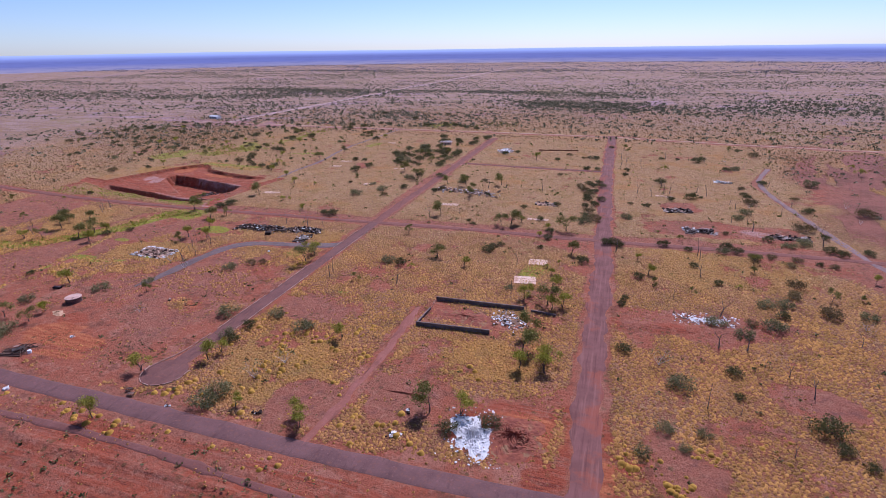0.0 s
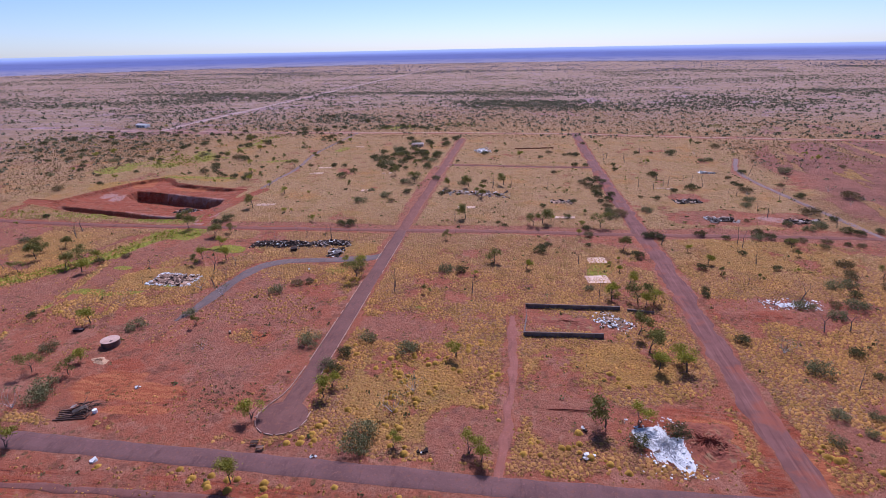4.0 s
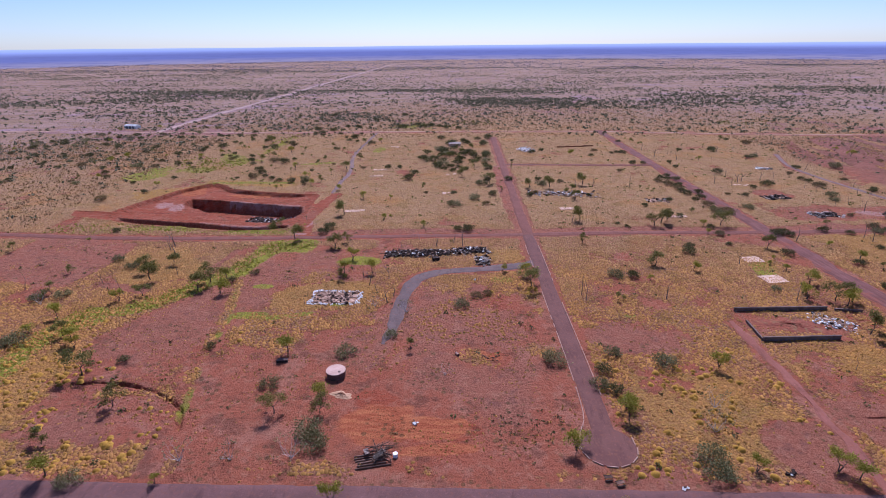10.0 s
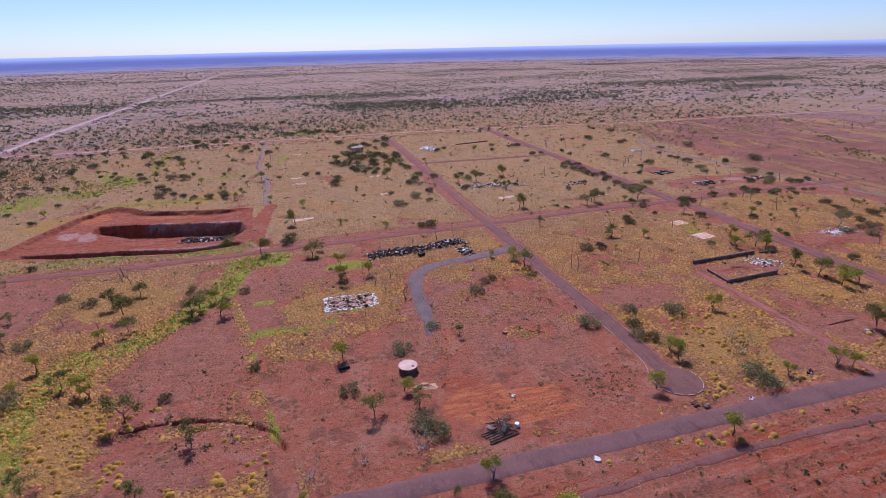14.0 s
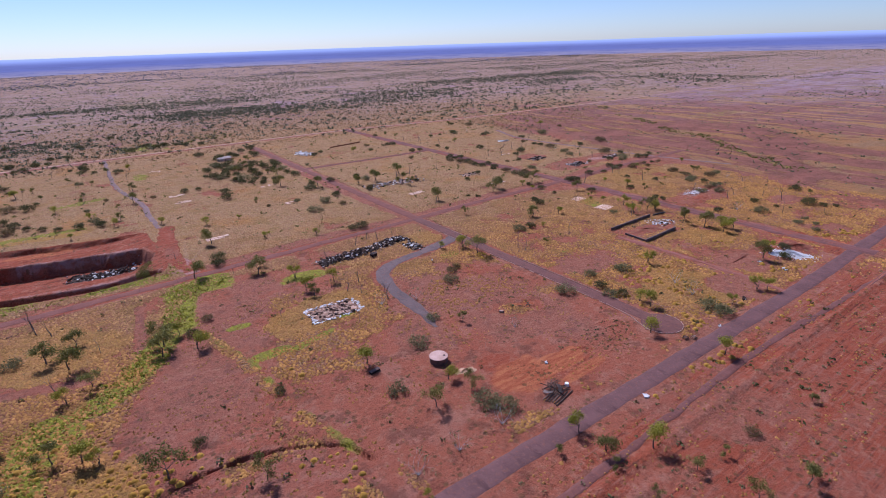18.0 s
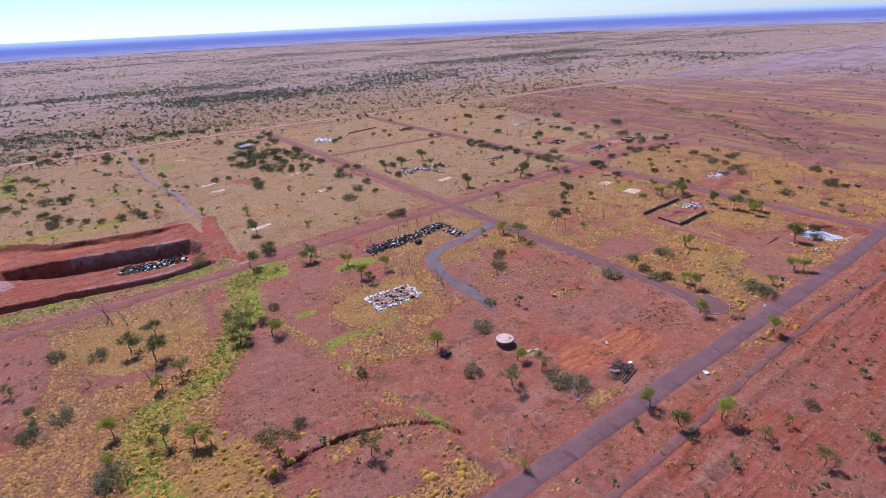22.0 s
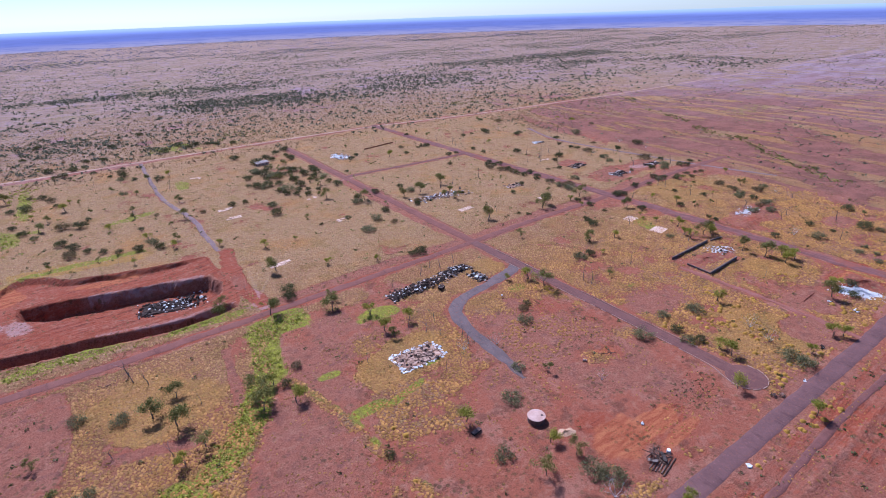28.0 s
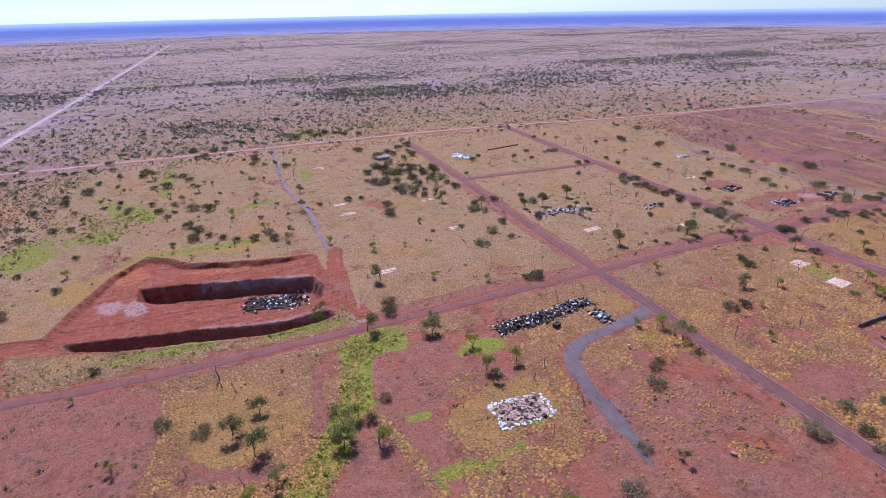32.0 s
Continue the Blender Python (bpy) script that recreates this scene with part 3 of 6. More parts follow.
def cover(x, y):
    """How much spinifex, fresh green, disturbed red earth and purple gravel lie on the ground."""
    big, mid = soft_noise(x, y, 90, 51), soft_noise(x, y, 25, 52)
    far = step(np.hypot(x, y - 50), 300, 520)
    grass = 0.64 + 0.17 * step(y, 0, 40) + 0.8 * (mid - 0.5) + 0.25 * (big - 0.5) + 0.8 * (soft_noise(x, y, 10, 53) - 0.5)
    bare = np.zeros_like(x)
    for p in ((-62, -142, 58, 40), (-38, -98, 38, 26), (-98, -150, 30, 34), (-146, -108, 22, 38, -8), (-142, -158, 26, 12), (-105, -36, 26, 14),
              *PURPLE_FLATS, (10, -178, 9, 5),
              (168, -82, 34, 14, 6), (198, -122, 13, 9), (112, -160, 14, 12), (160, -165, 10, 7), (192, 42, 42, 16), (178, 84, 14, 12), (-66, -120, 30, 22), (-26, -150, 30, 32), (-30, -172, 30, 7)):
        bare = np.maximum(bare, patch(x, y, *p))
    lot, stony = step(inside(x, y, PURPLE_LOT) + 4 * (mid - 0.5), -2.5, 3), step(inside(x, y, STONY_LOT) + 8 * (soft_noise(x, y, 12, 55) - 0.5), -5, 6)
    thin = np.maximum(strip(x, y, [(-203, -66), (-190, -69), (-178, -74)], 5), strip(x, y, [(-156, -25), (-158, -45), (-160, -63)], 4))
    bare = np.maximum(np.maximum(bare, lot), np.maximum(stony, thin))
    south = step(-188 - y, 0, 5) * (1 - step(x, 95, 150))
    bare = np.maximum(bare, south * (0.75 + 0.6 * (mid - 0.5)))
    for line, width in ((CUL_DE_SAC, 11), (BROADWAY, 11), (CROSS, 9), (ACCESS, 12), (MIDDLE, 9), (FAR, 13), (NORTH, 13), (LANE, 5), (TRENCH_TRACK, 8), (DRIVE, 9), (DRIVE_TAIL, 7), (EAST_APRON, 17), (PIT_TRACK, 9), (BACK_LANE, 2), (EAST_LANE, 5), ([(-4, 8), (-7, 60), (-7, 175)], 8), ([(-120, 3), (-60, 7), (-8, 6), (60, 10), (128, 9)], 7)):
        bare = np.maximum(bare, strip(x, y, line, width))
    across = 0.97 * x - 0.2 * y
    east = step(across, 205, 260) * (1 - step(y, 300, 335)) * step(x, 200, 260)
    stripes = step(0.72 * soft_noise(across + 18 * soft_noise(x, y, 90, 59), (0.2 * x + 0.97 * y) / 9, 15, 61, 4) + 0.28 * soft_noise(x, y, 24, 60), 0.45, 0.55)
    bare = np.maximum(bare, east * stripes * 0.6)
    far_bare = far * (1 - east) * step(soft_noise(x, y * 1.6, 90, 62, 4), 0.48, 0.62)
    bare = np.maximum(bare, far_bare * 0.35)
    grass = grass * (1 - 0.93 * bare)
    lined = east * step(across, 260, 320)
    grass = grass * (1 - east) + lined * (0.78 * (1 - stripes) + 0.12) + east * (1 - lined) * (0.25 + 0.7 * step(soft_noise(x, y, 45, 67), 0.42, 0.6))
    gold = np.maximum(np.maximum(patch(x, y, -184, -44, 27, 27, -10), patch(x, y, -60, -118, 10, 8) * 0), patch(x, y, -96, -78, 24, 16))
    grass = np.maximum(grass, 0.8 * strip(x, y, [(-140, -62), (-133, -92), (-130, -118), (-124, -150)], 5) * soft_noise(x, y, 8, 57) * 1.5)
    grass = np.maximum(grass, patch(x, y, -205, -150, 42, 46, 0, 0.7) * (0.55 + 0.7 * (soft_noise(x, y, 12, 53) - 0.3)))
    grass = np.maximum(grass, gold * 0.95 * (1 - thin) * (1 - stony))
    green = np.maximum(strip(x, y, GULLY, 11, 0.7) * (1 - 0.2 * step(-y, 105, 130)), np.maximum(patch(x, y, -131, -18, 16, 9), patch(x, y, -189, -97, 12, 10, 40))) * (0.46 + 1.1 * soft_noise(x, y, 7, 63, 4))
    for p in ((-20, -60, 6, 4), (27, -94, 5, 3), (-90, -38, 12, 6), (-124, -95, 9, 4), (-192, -135, 6, 14), (-160, 4, 24, 4), (-215, 10, 30, 4), (-232, 282, 6, 50, 0), (-240, 209, 26, 5, -20), (-268, 165, 22, 12, 10), (-60, 400, 60, 8, 0), (-100, 420, 30, 12, 30), (300, 430, 60, 8, 0), (-90, -85, 6, 3), (-107, -95, 14, 3, 15), (-122, -16, 12, 10),
              (104, -46, 8, 14), (-165, 190, 20, 6, 20), (-250, 210, 14, 40, 30), (-120, 255, 6, 20), (-300, 150, 18, 30), (-127, -68, 5, 2.5), (-200, 120, 40, 5)):
        green = np.maximum(green, patch(x, y, *p) * (0.35 + 0.85 * soft_noise(x, y, 6, 68)))
    green = np.maximum(green, 0.5 * strip(x, y, [(-140, -62), (-131, -95), (-128, -125), (-121, -156)], 4) * (0.2 + 1.2 * soft_noise(x, y, 5, 60)))
    green = np.maximum(green, strip(x, y, CREEK, 10) * (0.75 * soft_noise(x, y, 14, 69)))
    green = np.maximum(green, far * step(soft_noise(x, y * 3, 200, 64, 4), 0.62, 0.72) * 0.4)
    rim = inside(x, y, PIT)
    fresh = np.maximum(step(rim, -2, 1), south * (0.15 + 0.85 * soft_noise(x / 9, y, 4, 65)))
    for p in ((-48, -161, 20, 6, -4), (-65, -152, 8, 11), (-29, -123, 6, 3), (118, -162, 19, 13), (150, -88, 20, 6), (132, -178, 16, 9), (112, -100, 9, 7), (190, -78, 26, 5), (-134, 60, 8, 45), (-250, 28, 40, 8), (136, -165, 14, 24)):
        fresh = np.maximum(fresh, patch(x, y, *p))
    fresh = np.maximum(fresh, strip(x, y, PIT_TRACK, 9))
    fresh = np.maximum(fresh, strip(x, y, CROSS, 7.5) * (1 - step(x, -10, 60)) * 0.8)
    fresh = np.maximum(fresh, strip(x, y, [(214, -20), (222, -70), (240, -120)], 10) * 0.7)
    grass = grass * (1 - step(rim, -2, 0.5))
    fresh = np.maximum(fresh, strip(x, y, FAR, 24) * step(x, 330, 460))
    fresh = np.maximum(fresh, strip(x, y, FAR, 10) * 0.35)
    fresh = np.maximum(fresh, np.maximum(patch(x, y, -460, 400, 60, 16, 0), strip(x, y, [(-520, 330), (-400, 372), (-350, 395)], 9) * 0.8))
    gravel = np.maximum(far_bare * step(big, 0.35, 0.6), strip(x, y, BACK_LANE, 3.5))
    gravel = np.maximum(np.maximum(gravel, strip(x, y, EAST_LANE, 7)), np.maximum(np.maximum(lot * 0.62, thin * 0.7), stony * 0.6))
    gravel = np.maximum(gravel, 0.9 * np.maximum(strip(x, y, CUL_DE_SAC, 16) * step(y, 0, 20), strip(x, y, [(-120, 3), (-60, 7), (-8, 6), (60, 10), (128, 9)], 8)))
    gravel = np.maximum(gravel, np.maximum(strip(x, y, DRIVE_TAIL, 7) * 1.2, strip(x, y, EAST_APRON, 17)))
    gravel = np.maximum(gravel, bare * 0.75 * step(soft_noise(x, y, 34, 56), 0.35, 0.65))
    gravel = np.maximum(gravel, east * (0.55 + 0.5 * big))
    for p in ((-150, -100, 20, 34, -8), (-64, -88, 9, 12), (78, -149, 10, 4), (18, -110, 15, 7, -10), (50, -168, 11, 10), (-238, -38, 18, 20), (-14, 95, 6, 78), (-52, 9, 56, 3),
              (-188, 250, 42, 52, -10), (-290, 305, 30, 18, -10), (-160, 450, 60, 50, 40), (-330, 380, 60, 20), (640, 310, 150, 30), (250, 200, 60, 60), (-110, -55, 30, 12), (-45, -75, 20, 20), (220, -65, 40, 30), (60, 14, 50, 4)):
        gravel = np.maximum(gravel, patch(x, y, *(p + (0,))[:5], 0.8) * 0.8)
    for p in PURPLE_FLATS:
        gravel = np.maximum(gravel, patch(x, y, *p) * 1.3)
    hole, low = inside(x, y, HOLE), inside(x, y, TRENCH)
    gravel = np.maximum(gravel, step(low, -0.6, 0.6) * 1.2)
    fresh = fresh * (1 - 0.7 * step(low, -0.6, 0.6))
    gravel = np.maximum(gravel, step(hole, -1, 0.5) * (1 - step(hole, 2.5, 5)) * step(x, -215, -190) * 1.3)
    fresh = fresh * (1 - 0.8 * step(hole, -1, 0.5) * (1 - step(hole, 2.5, 5)) * step(x, -215, -190))
    return grass, green, fresh, gravel * (0.7 + 0.4 * soft_noise(x, y, 6, 66))


def lines(dense_from, dense_to, pitch, end_from, end_to, growth=1.045):
    mid = list(np.arange(dense_from, dense_to + 0.1, pitch))
    d, p = pitch, mid[-1]
    while p < end_to:
        d *= growth
        p += d
        mid.append(min(p, end_to))
    d, p = pitch, mid[0]
    while p > end_from:
        d *= growth
        p -= d
        mid.insert(0, max(p, end_from))
    return np.array(mid)


def sheet(name, xs, ys, z, material):
    """A grid of faces over all pairs of xs and ys."""
    nx, ny = len(xs), len(ys)
    gx, gy = np.meshgrid(xs, ys)
    co = np.stack([gx, gy, z(gx, gy)], -1).reshape(-1, 3)
    i = (np.arange(ny - 1)[:, None] * nx + np.arange(nx - 1)).ravel()
    quads = np.stack([i, i + 1, i + nx + 1, i + nx], -1)
    return solid(name, co, quads, material), gx, gy


def solid(name, co, quads, material, smooth=True):
    """A mesh from numpy corners and faces of one corner count."""
    me = bpy.data.meshes.new(name)
    n, k = quads.shape
    me.vertices.add(len(co))
    me.vertices.foreach_set("co", np.asarray(co, np.float32).ravel())
    me.loops.add(n * k)
    me.loops.foreach_set("vertex_index", quads.astype(np.int32).ravel())
    me.polygons.add(n)
    me.polygons.foreach_set("loop_start", np.arange(0, n * k, k, dtype=np.int32))
    me.polygons.foreach_set("use_smooth", np.full(n, smooth))
    me.update(calc_edges=True)
    me.materials.append(material)
    return me


xs = np.union1d(lines(-290, 245, 1.25, -4600, 4600), np.arange(-265, -117, 0.625))
ys = np.union1d(lines(-235, 110, 1.25, -1500, 4600), np.r_[np.arange(-164, -138, 0.625), np.arange(2, 108, 0.625)])
xs, ys = xs[np.r_[True, np.diff(xs) > 0.05]], ys[np.r_[True, np.diff(ys) > 0.05]]
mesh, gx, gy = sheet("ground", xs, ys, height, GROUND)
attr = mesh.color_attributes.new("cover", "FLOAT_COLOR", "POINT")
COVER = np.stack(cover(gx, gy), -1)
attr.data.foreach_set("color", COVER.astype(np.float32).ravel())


def cover_at(x, y):
    """The ground's cover at scattered places."""
    i, j = np.clip(np.searchsorted(xs, x), 0, len(xs) - 1), np.clip(np.searchsorted(ys, y), 0, len(ys) - 1)
    return COVER[j, i].T


def gold_at(x, y):
    return gold[np.clip(np.searchsorted(ys, y), 0, len(ys) - 1), np.clip(np.searchsorted(xs, x), 0, len(xs) - 1)]



# how much haze the ground colour takes on, growing with distance
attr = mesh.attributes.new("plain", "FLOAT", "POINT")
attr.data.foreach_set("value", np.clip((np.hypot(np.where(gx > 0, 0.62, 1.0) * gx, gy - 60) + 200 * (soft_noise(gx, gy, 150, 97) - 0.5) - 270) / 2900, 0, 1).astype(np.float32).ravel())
scuff = np.zeros_like(gx)
for p in ((-243, 65, 8, 10, 30), (-232, 60, 6, 12, 20), (-136, 6, 4, 4), (-131, 1, 6, 2.5), (-127, 30, 1.6, 22, -8), (-122, 26, 1.2, 16, -30), (-190, 4, 12, 1.5, -5), (-165, 20, 30, 1.0, -8), (214, 40, 6, 12, 60), (-1, 176, 20, 3)):
    scuff = np.maximum(scuff, patch(gx, gy, *p))
scuff = np.maximum(scuff, 0.9 * strip(gx, gy, [(-200, 75), (-187, 72), (-164, 67), (-147, 60)], 4))
scuff = np.maximum(scuff, 0.8 * strip(gx, gy, [(-200, 29), (-183, 24), (-163, 21), (-146, 20)], 3))
attr = mesh.attributes.new("brown_flat", "FLOAT", "POINT")
attr.data.foreach_set("value", (step(0.97 * gx - 0.2 * gy + 110 * (soft_noise(gx, gy, 70, 58) - 0.5), 195, 300) * (1 - step(gy, 300, 340)) * step(gx, 190, 250)).astype(np.float32).ravel())
gold = np.zeros_like(gx)
for p in ((-13, -84, 12, 14), (-20, -30, 16, 9), (-188, -46, 26, 24), (-98, -76, 26, 17), (-190, -150, 36, 34), (35, -150, 24, 24), (-90, -60, 14, 8), (-250, 90, 34, 16, 30), (-205, 118, 40, 9, -12), (92, -128, 26, 14), (190, -20, 40, 30), (330, 160, 30, 60), (420, 60, 20, 90)):
    gold = np.maximum(gold, patch(gx, gy, *p))
scrape = np.zeros_like(gx)
for p in ((-50, -160, 17, 6, -4), (-62, -158, 11, 9), (-44, -168, 14, 3, 6), (-29, -124, 5, 3), (-34, -121, 4, 2), (120, -161, 12, 8), (138, -171, 6, 8), (-238, 100, 10, 12, 30), (-190, 88, 20, 4, -10)):
    scrape = np.maximum(scrape, patch(gx, gy, *p))
attr = mesh.attributes.new("scrape", "FLOAT", "POINT")
attr.data.foreach_set("value", scrape.astype(np.float32).ravel())
attr = mesh.attributes.new("gold", "FLOAT", "POINT")
attr.data.foreach_set("value", gold.astype(np.float32).ravel())
attr = mesh.attributes.new("scuff", "FLOAT", "POINT")
attr.data.foreach_set("value", scuff.astype(np.float32).ravel())
tagged(new("ground", mesh), "flat red outback earth with yellow spinifex and gravel patches", "ground", kind="structure")


def smooth_line(points, pitch):
    """Even steps along a line of points, its corners rounded."""
    p = np.array(points, float)
    for _ in range(3):
        q = np.empty((len(p) * 2 - 2, 2))
        q[0::2], q[1::2] = p[:-1] * 0.75 + p[1:] * 0.25, p[:-1] * 0.25 + p[1:] * 0.75
        p = np.vstack([p[:1], q, p[-1:]])
    s = np.r_[0, np.cumsum(np.hypot(*(p[1:] - p[:-1]).T))]
    t = np.linspace(0, s[-1], max(3, int(s[-1] / pitch)))
    p = np.stack([np.interp(t, s, p[:, 0]), np.interp(t, s, p[:, 1])], -1)
    d = np.gradient(p, axis=0)
    d /= np.linalg.norm(d, axis=1)[:, None]
    return p, np.stack([-d[:, 1], d[:, 0]], -1)


def road(name, points, width, material, label, rise=0.09, ragged=0.5, pitch=2.0, fade=0):
    """A slightly crowned road surface with worn edges that run out into the ground."""
    p, side = smooth_line(points, pitch)
    rows = []
    for k, (f, dz) in enumerate(((-1, -0.16), (-0.9, 0), (-0.45, 0.03), (0, 0.05), (0.45, 0.03), (0.9, 0), (1, -0.16))):
        w = width / 2 * f
        if fade:
            w = w * np.clip((len(p) - 1 - np.arange(len(p))) / fade, 0.06, 1) ** 0.6
        if abs(f) > 0.8:
            w = w + math.copysign(1, f) * ragged * (soft_noise(p[:, 0], p[:, 1] + 500 * (f > 0), 7, 71, 4) - 0.5) * 2.4
        q = p + side * np.asarray(w).reshape(-1, 1)
        rows.append(np.c_[q, height(q[:, 0], q[:, 1]) + rise + dz])
    co = np.stack(rows, 1).reshape(-1, 3)
    n, m = len(p), len(rows)
    i = (np.arange(n - 1)[:, None] * m + np.arange(m - 1)).ravel()
    me = solid(name, co, np.stack([i, i + m, i + m + 1, i + 1], -1)[:, ::-1], material)
    return tagged(new(name, me), label, "road", kind="structure")


road("road_far", FAR, 5.0, RED_TRACK, "long reddish graded dirt road across the plain", 0.08, 0.8, 5)
road("road_north", NORTH, 6.5, PALE_TRACK, "straight pale dirt road running away across the plain", 0.12, 0.8, 6)
road("road_cross_street", CROSS, 5.4, RED_DIRT, "graded red dirt cross street", 0.08, 1.0)
road("road_broadway", BROADWAY, 8.8, CHURNED, "broad purple-red dirt street", 0.10, 2.0)
road("road_middle_street", MIDDLE, 4.5, DIRT, "narrow dirt side street", 0.07, 0.5)
road("road_lane", LANE, 2.7, PURPLE_TRACK, "narrow worn vehicle track", 0.05, 1.3)
road("back_lane", BACK_LANE, 3.4, LAVENDER_TRACK, "narrow grey-lavender back lane", 0.06, 0.8)
road("east_lane", EAST_LANE, 3.8, LAVENDER_TRACK, "old grey-purple lane on the east side", 0.06, 0.9)
road("driveway", DRIVE, 6.6, GREY_GRAVEL, "curved blue-grey gravel driveway", 0.07, 1.3, 1.5, 14)
road("verge_track", [(-300, -198), (-90, -201), (-50, -198), (12, -196), (80, -200), (180, -203)], 2.6, DIRT, "worn vehicle track along the graded verge", 0.05, 0.9)
access = road("road_access", ACCESS, 6.6, BITUMEN, "old grey-purple bitumen access road", 0.09, 0.4)


def cul_de_sac():
    """The bitumen street that ends in a turning circle; its kerb is laid in lengths."""
    ob = road("road_cul_de_sac", CUL_DE_SAC[3:], 6.4, STREET, "worn bitumen street ending in a kerbed turning circle", 0.12, 0.35)
    me = bpy.data.meshes.new("turning_circle")
    bm = bmesh.new()
    bmesh.ops.create_circle(bm, cap_ends=True, radius=7.3, segments=40)
    bmesh.ops.translate(bm, verts=bm.verts, vec=(-0.7, -166.3, 0.175))
    bm.to_mesh(me)
    bm.free()
    me.materials.append(STREET)
    new("turning_circle", me).parent = ob
    return ob


street = cul_de_sac()
road("road_upper_street", CUL_DE_SAC[:3] + [(-1.6, -1.5)], 6.0, RED_DIRT, "graded red dirt street between cleared lots", 0.115, 0.9)

# glowing backdrop of hazy far plain and blue hills along the skyline
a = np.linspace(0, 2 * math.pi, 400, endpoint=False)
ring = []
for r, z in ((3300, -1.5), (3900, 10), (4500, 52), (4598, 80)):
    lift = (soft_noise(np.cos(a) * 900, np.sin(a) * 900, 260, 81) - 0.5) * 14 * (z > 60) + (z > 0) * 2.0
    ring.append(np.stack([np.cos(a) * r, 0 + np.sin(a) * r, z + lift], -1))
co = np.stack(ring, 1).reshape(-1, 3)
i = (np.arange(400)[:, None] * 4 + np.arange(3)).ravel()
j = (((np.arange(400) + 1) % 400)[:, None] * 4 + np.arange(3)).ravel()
tagged(new("backdrop_hills", solid("backdrop_hills", co, np.stack([i, j, j + 1, i + 1], -1), HILLS)), "low blue hills along the far horizon, their haze a painted glow", "hills", kind="structure")

# ---- spinifex ----


def dome(k, rng, flat=0.62):
    """One hummock: a ragged low dome of k sides."""
    a = np.arange(k) / k * 2 * math.pi
    r0, r1 = 0.85 + 0.4 * rng.random(k), 0.5 + 0.25 * rng.random(k)
    v = [(r * math.cos(t), r * math.sin(t), -0.12) for r, t in zip(r0, a)]
    v += [(r * math.cos(t + 0.3), r * math.sin(t + 0.3), flat * (0.55 + 0.25 * rng.random())) for r, t in zip(r1, a)]
    v.append((0.1, 0.05, flat * 1.25))
    f = []
    for i in range(k):
        j = (i + 1) % k
        f += [(i, j, k + j), (i, k + j, k + i), (k + i, k + j, 2 * k)]
    return np.array(v), np.array(f)


def scatter(name, x, y, size, shapes, material, label, category, rng, smooth=False, lift=0.0):
    """Many small shapes joined into one mesh."""
    which, turn = rng.integers(0, len(shapes), len(x)), rng.random(len(x)) * 2 * math.pi
    z = height(x, y)
    cos, tris, base = [], [], 0
    for k, (v, f) in enumerate(shapes):
        w = which == k
        n = int(w.sum())
        if not n:
            continue
        c, s, g = np.cos(turn[w])[:, None], np.sin(turn[w])[:, None], size[w][:, None]
        p = np.stack([(v[:, 0] * c - v[:, 1] * s) * g + x[w][:, None], (v[:, 0] * s + v[:, 1] * c) * g + y[w][:, None],
                      v[:, 2] * g + z[w][:, None] + lift], -1)
        cos.append(p.reshape(-1, 3))
        tris.append((f[None] + (np.arange(n) * len(v))[:, None, None]).reshape(-1, 3) + base)
        base += n * len(v)
    me = solid(name, np.vstack(cos), np.vstack(tris), material, smooth)
    return tagged(new(name, me), label, category, kind="stuff")


rng = np.random.default_rng(4)


def cone(k, rng):
    """A small ragged tuft: k blades round a tip."""
    a = (np.arange(k) + 0.4 * rng.random(k)) / k * 2 * math.pi
    v = [((0.8 + 0.5 * rng.random()) * math.cos(t), (0.8 + 0.5 * rng.random()) * math.sin(t), -0.1) for t in a] + [(0.2 * rng.normal(), 0.2 * rng.normal(), 0.95)]
    return np.array(v), np.array([(i, (i + 1) % k, k) for i in range(k)])


shapes = [cone(5, rng) for _ in range(10)]


def sown(n, x0, x1, y0, y1, keep):
    x, y = rng.uniform(x0, x1, n), rng.uniform(y0, y1, n)
    w = rng.random(n) < keep(x, y)
    return x[w], y[w]


def clear_of_roads(x, y):
    free = np.ones_like(x)
    for line, width in ((CUL_DE_SAC, 8), (BROADWAY, 13), (CROSS, 7.5), (ACCESS, 9), (MIDDLE, 5), (FAR, 8), (DRIVE, 6), (LANE, 3)):
        free *= 1 - strip(x, y, line, width, 0.15)
    return free * (np.hypot(x + 0.7, y + 166.3) > 8.2)


def spinifex(x, y):
    grass, green, fresh, gravel = cover_at(x, y)
    return step(grass, 0.34, 0.6) * (0.45 + 0.55 * step(soft_noise(x, y, 6, 54), 0.36, 0.5)) * (1 - 0.65 * gold_at(x, y)) * clear_of_roads(x, y)


def rows_of(x0, x1, y0, y1, pitch, keep):
    """Places on a loose lattice, as hummocks crowd each other."""
    x, y = np.meshgrid(np.arange(x0, x1, pitch), np.arange(y0, y1, pitch * 0.9))
    x = (x + 0.5 * pitch * (np.arange(len(x)) % 2)[:, None] + rng.uniform(-0.38, 0.38, x.shape) * pitch).ravel()
    y = (y + rng.uniform(-0.38, 0.38, y.shape) * pitch).ravel()
    w = rng.random(len(x)) < keep(x, y)
    return x[w], y[w]


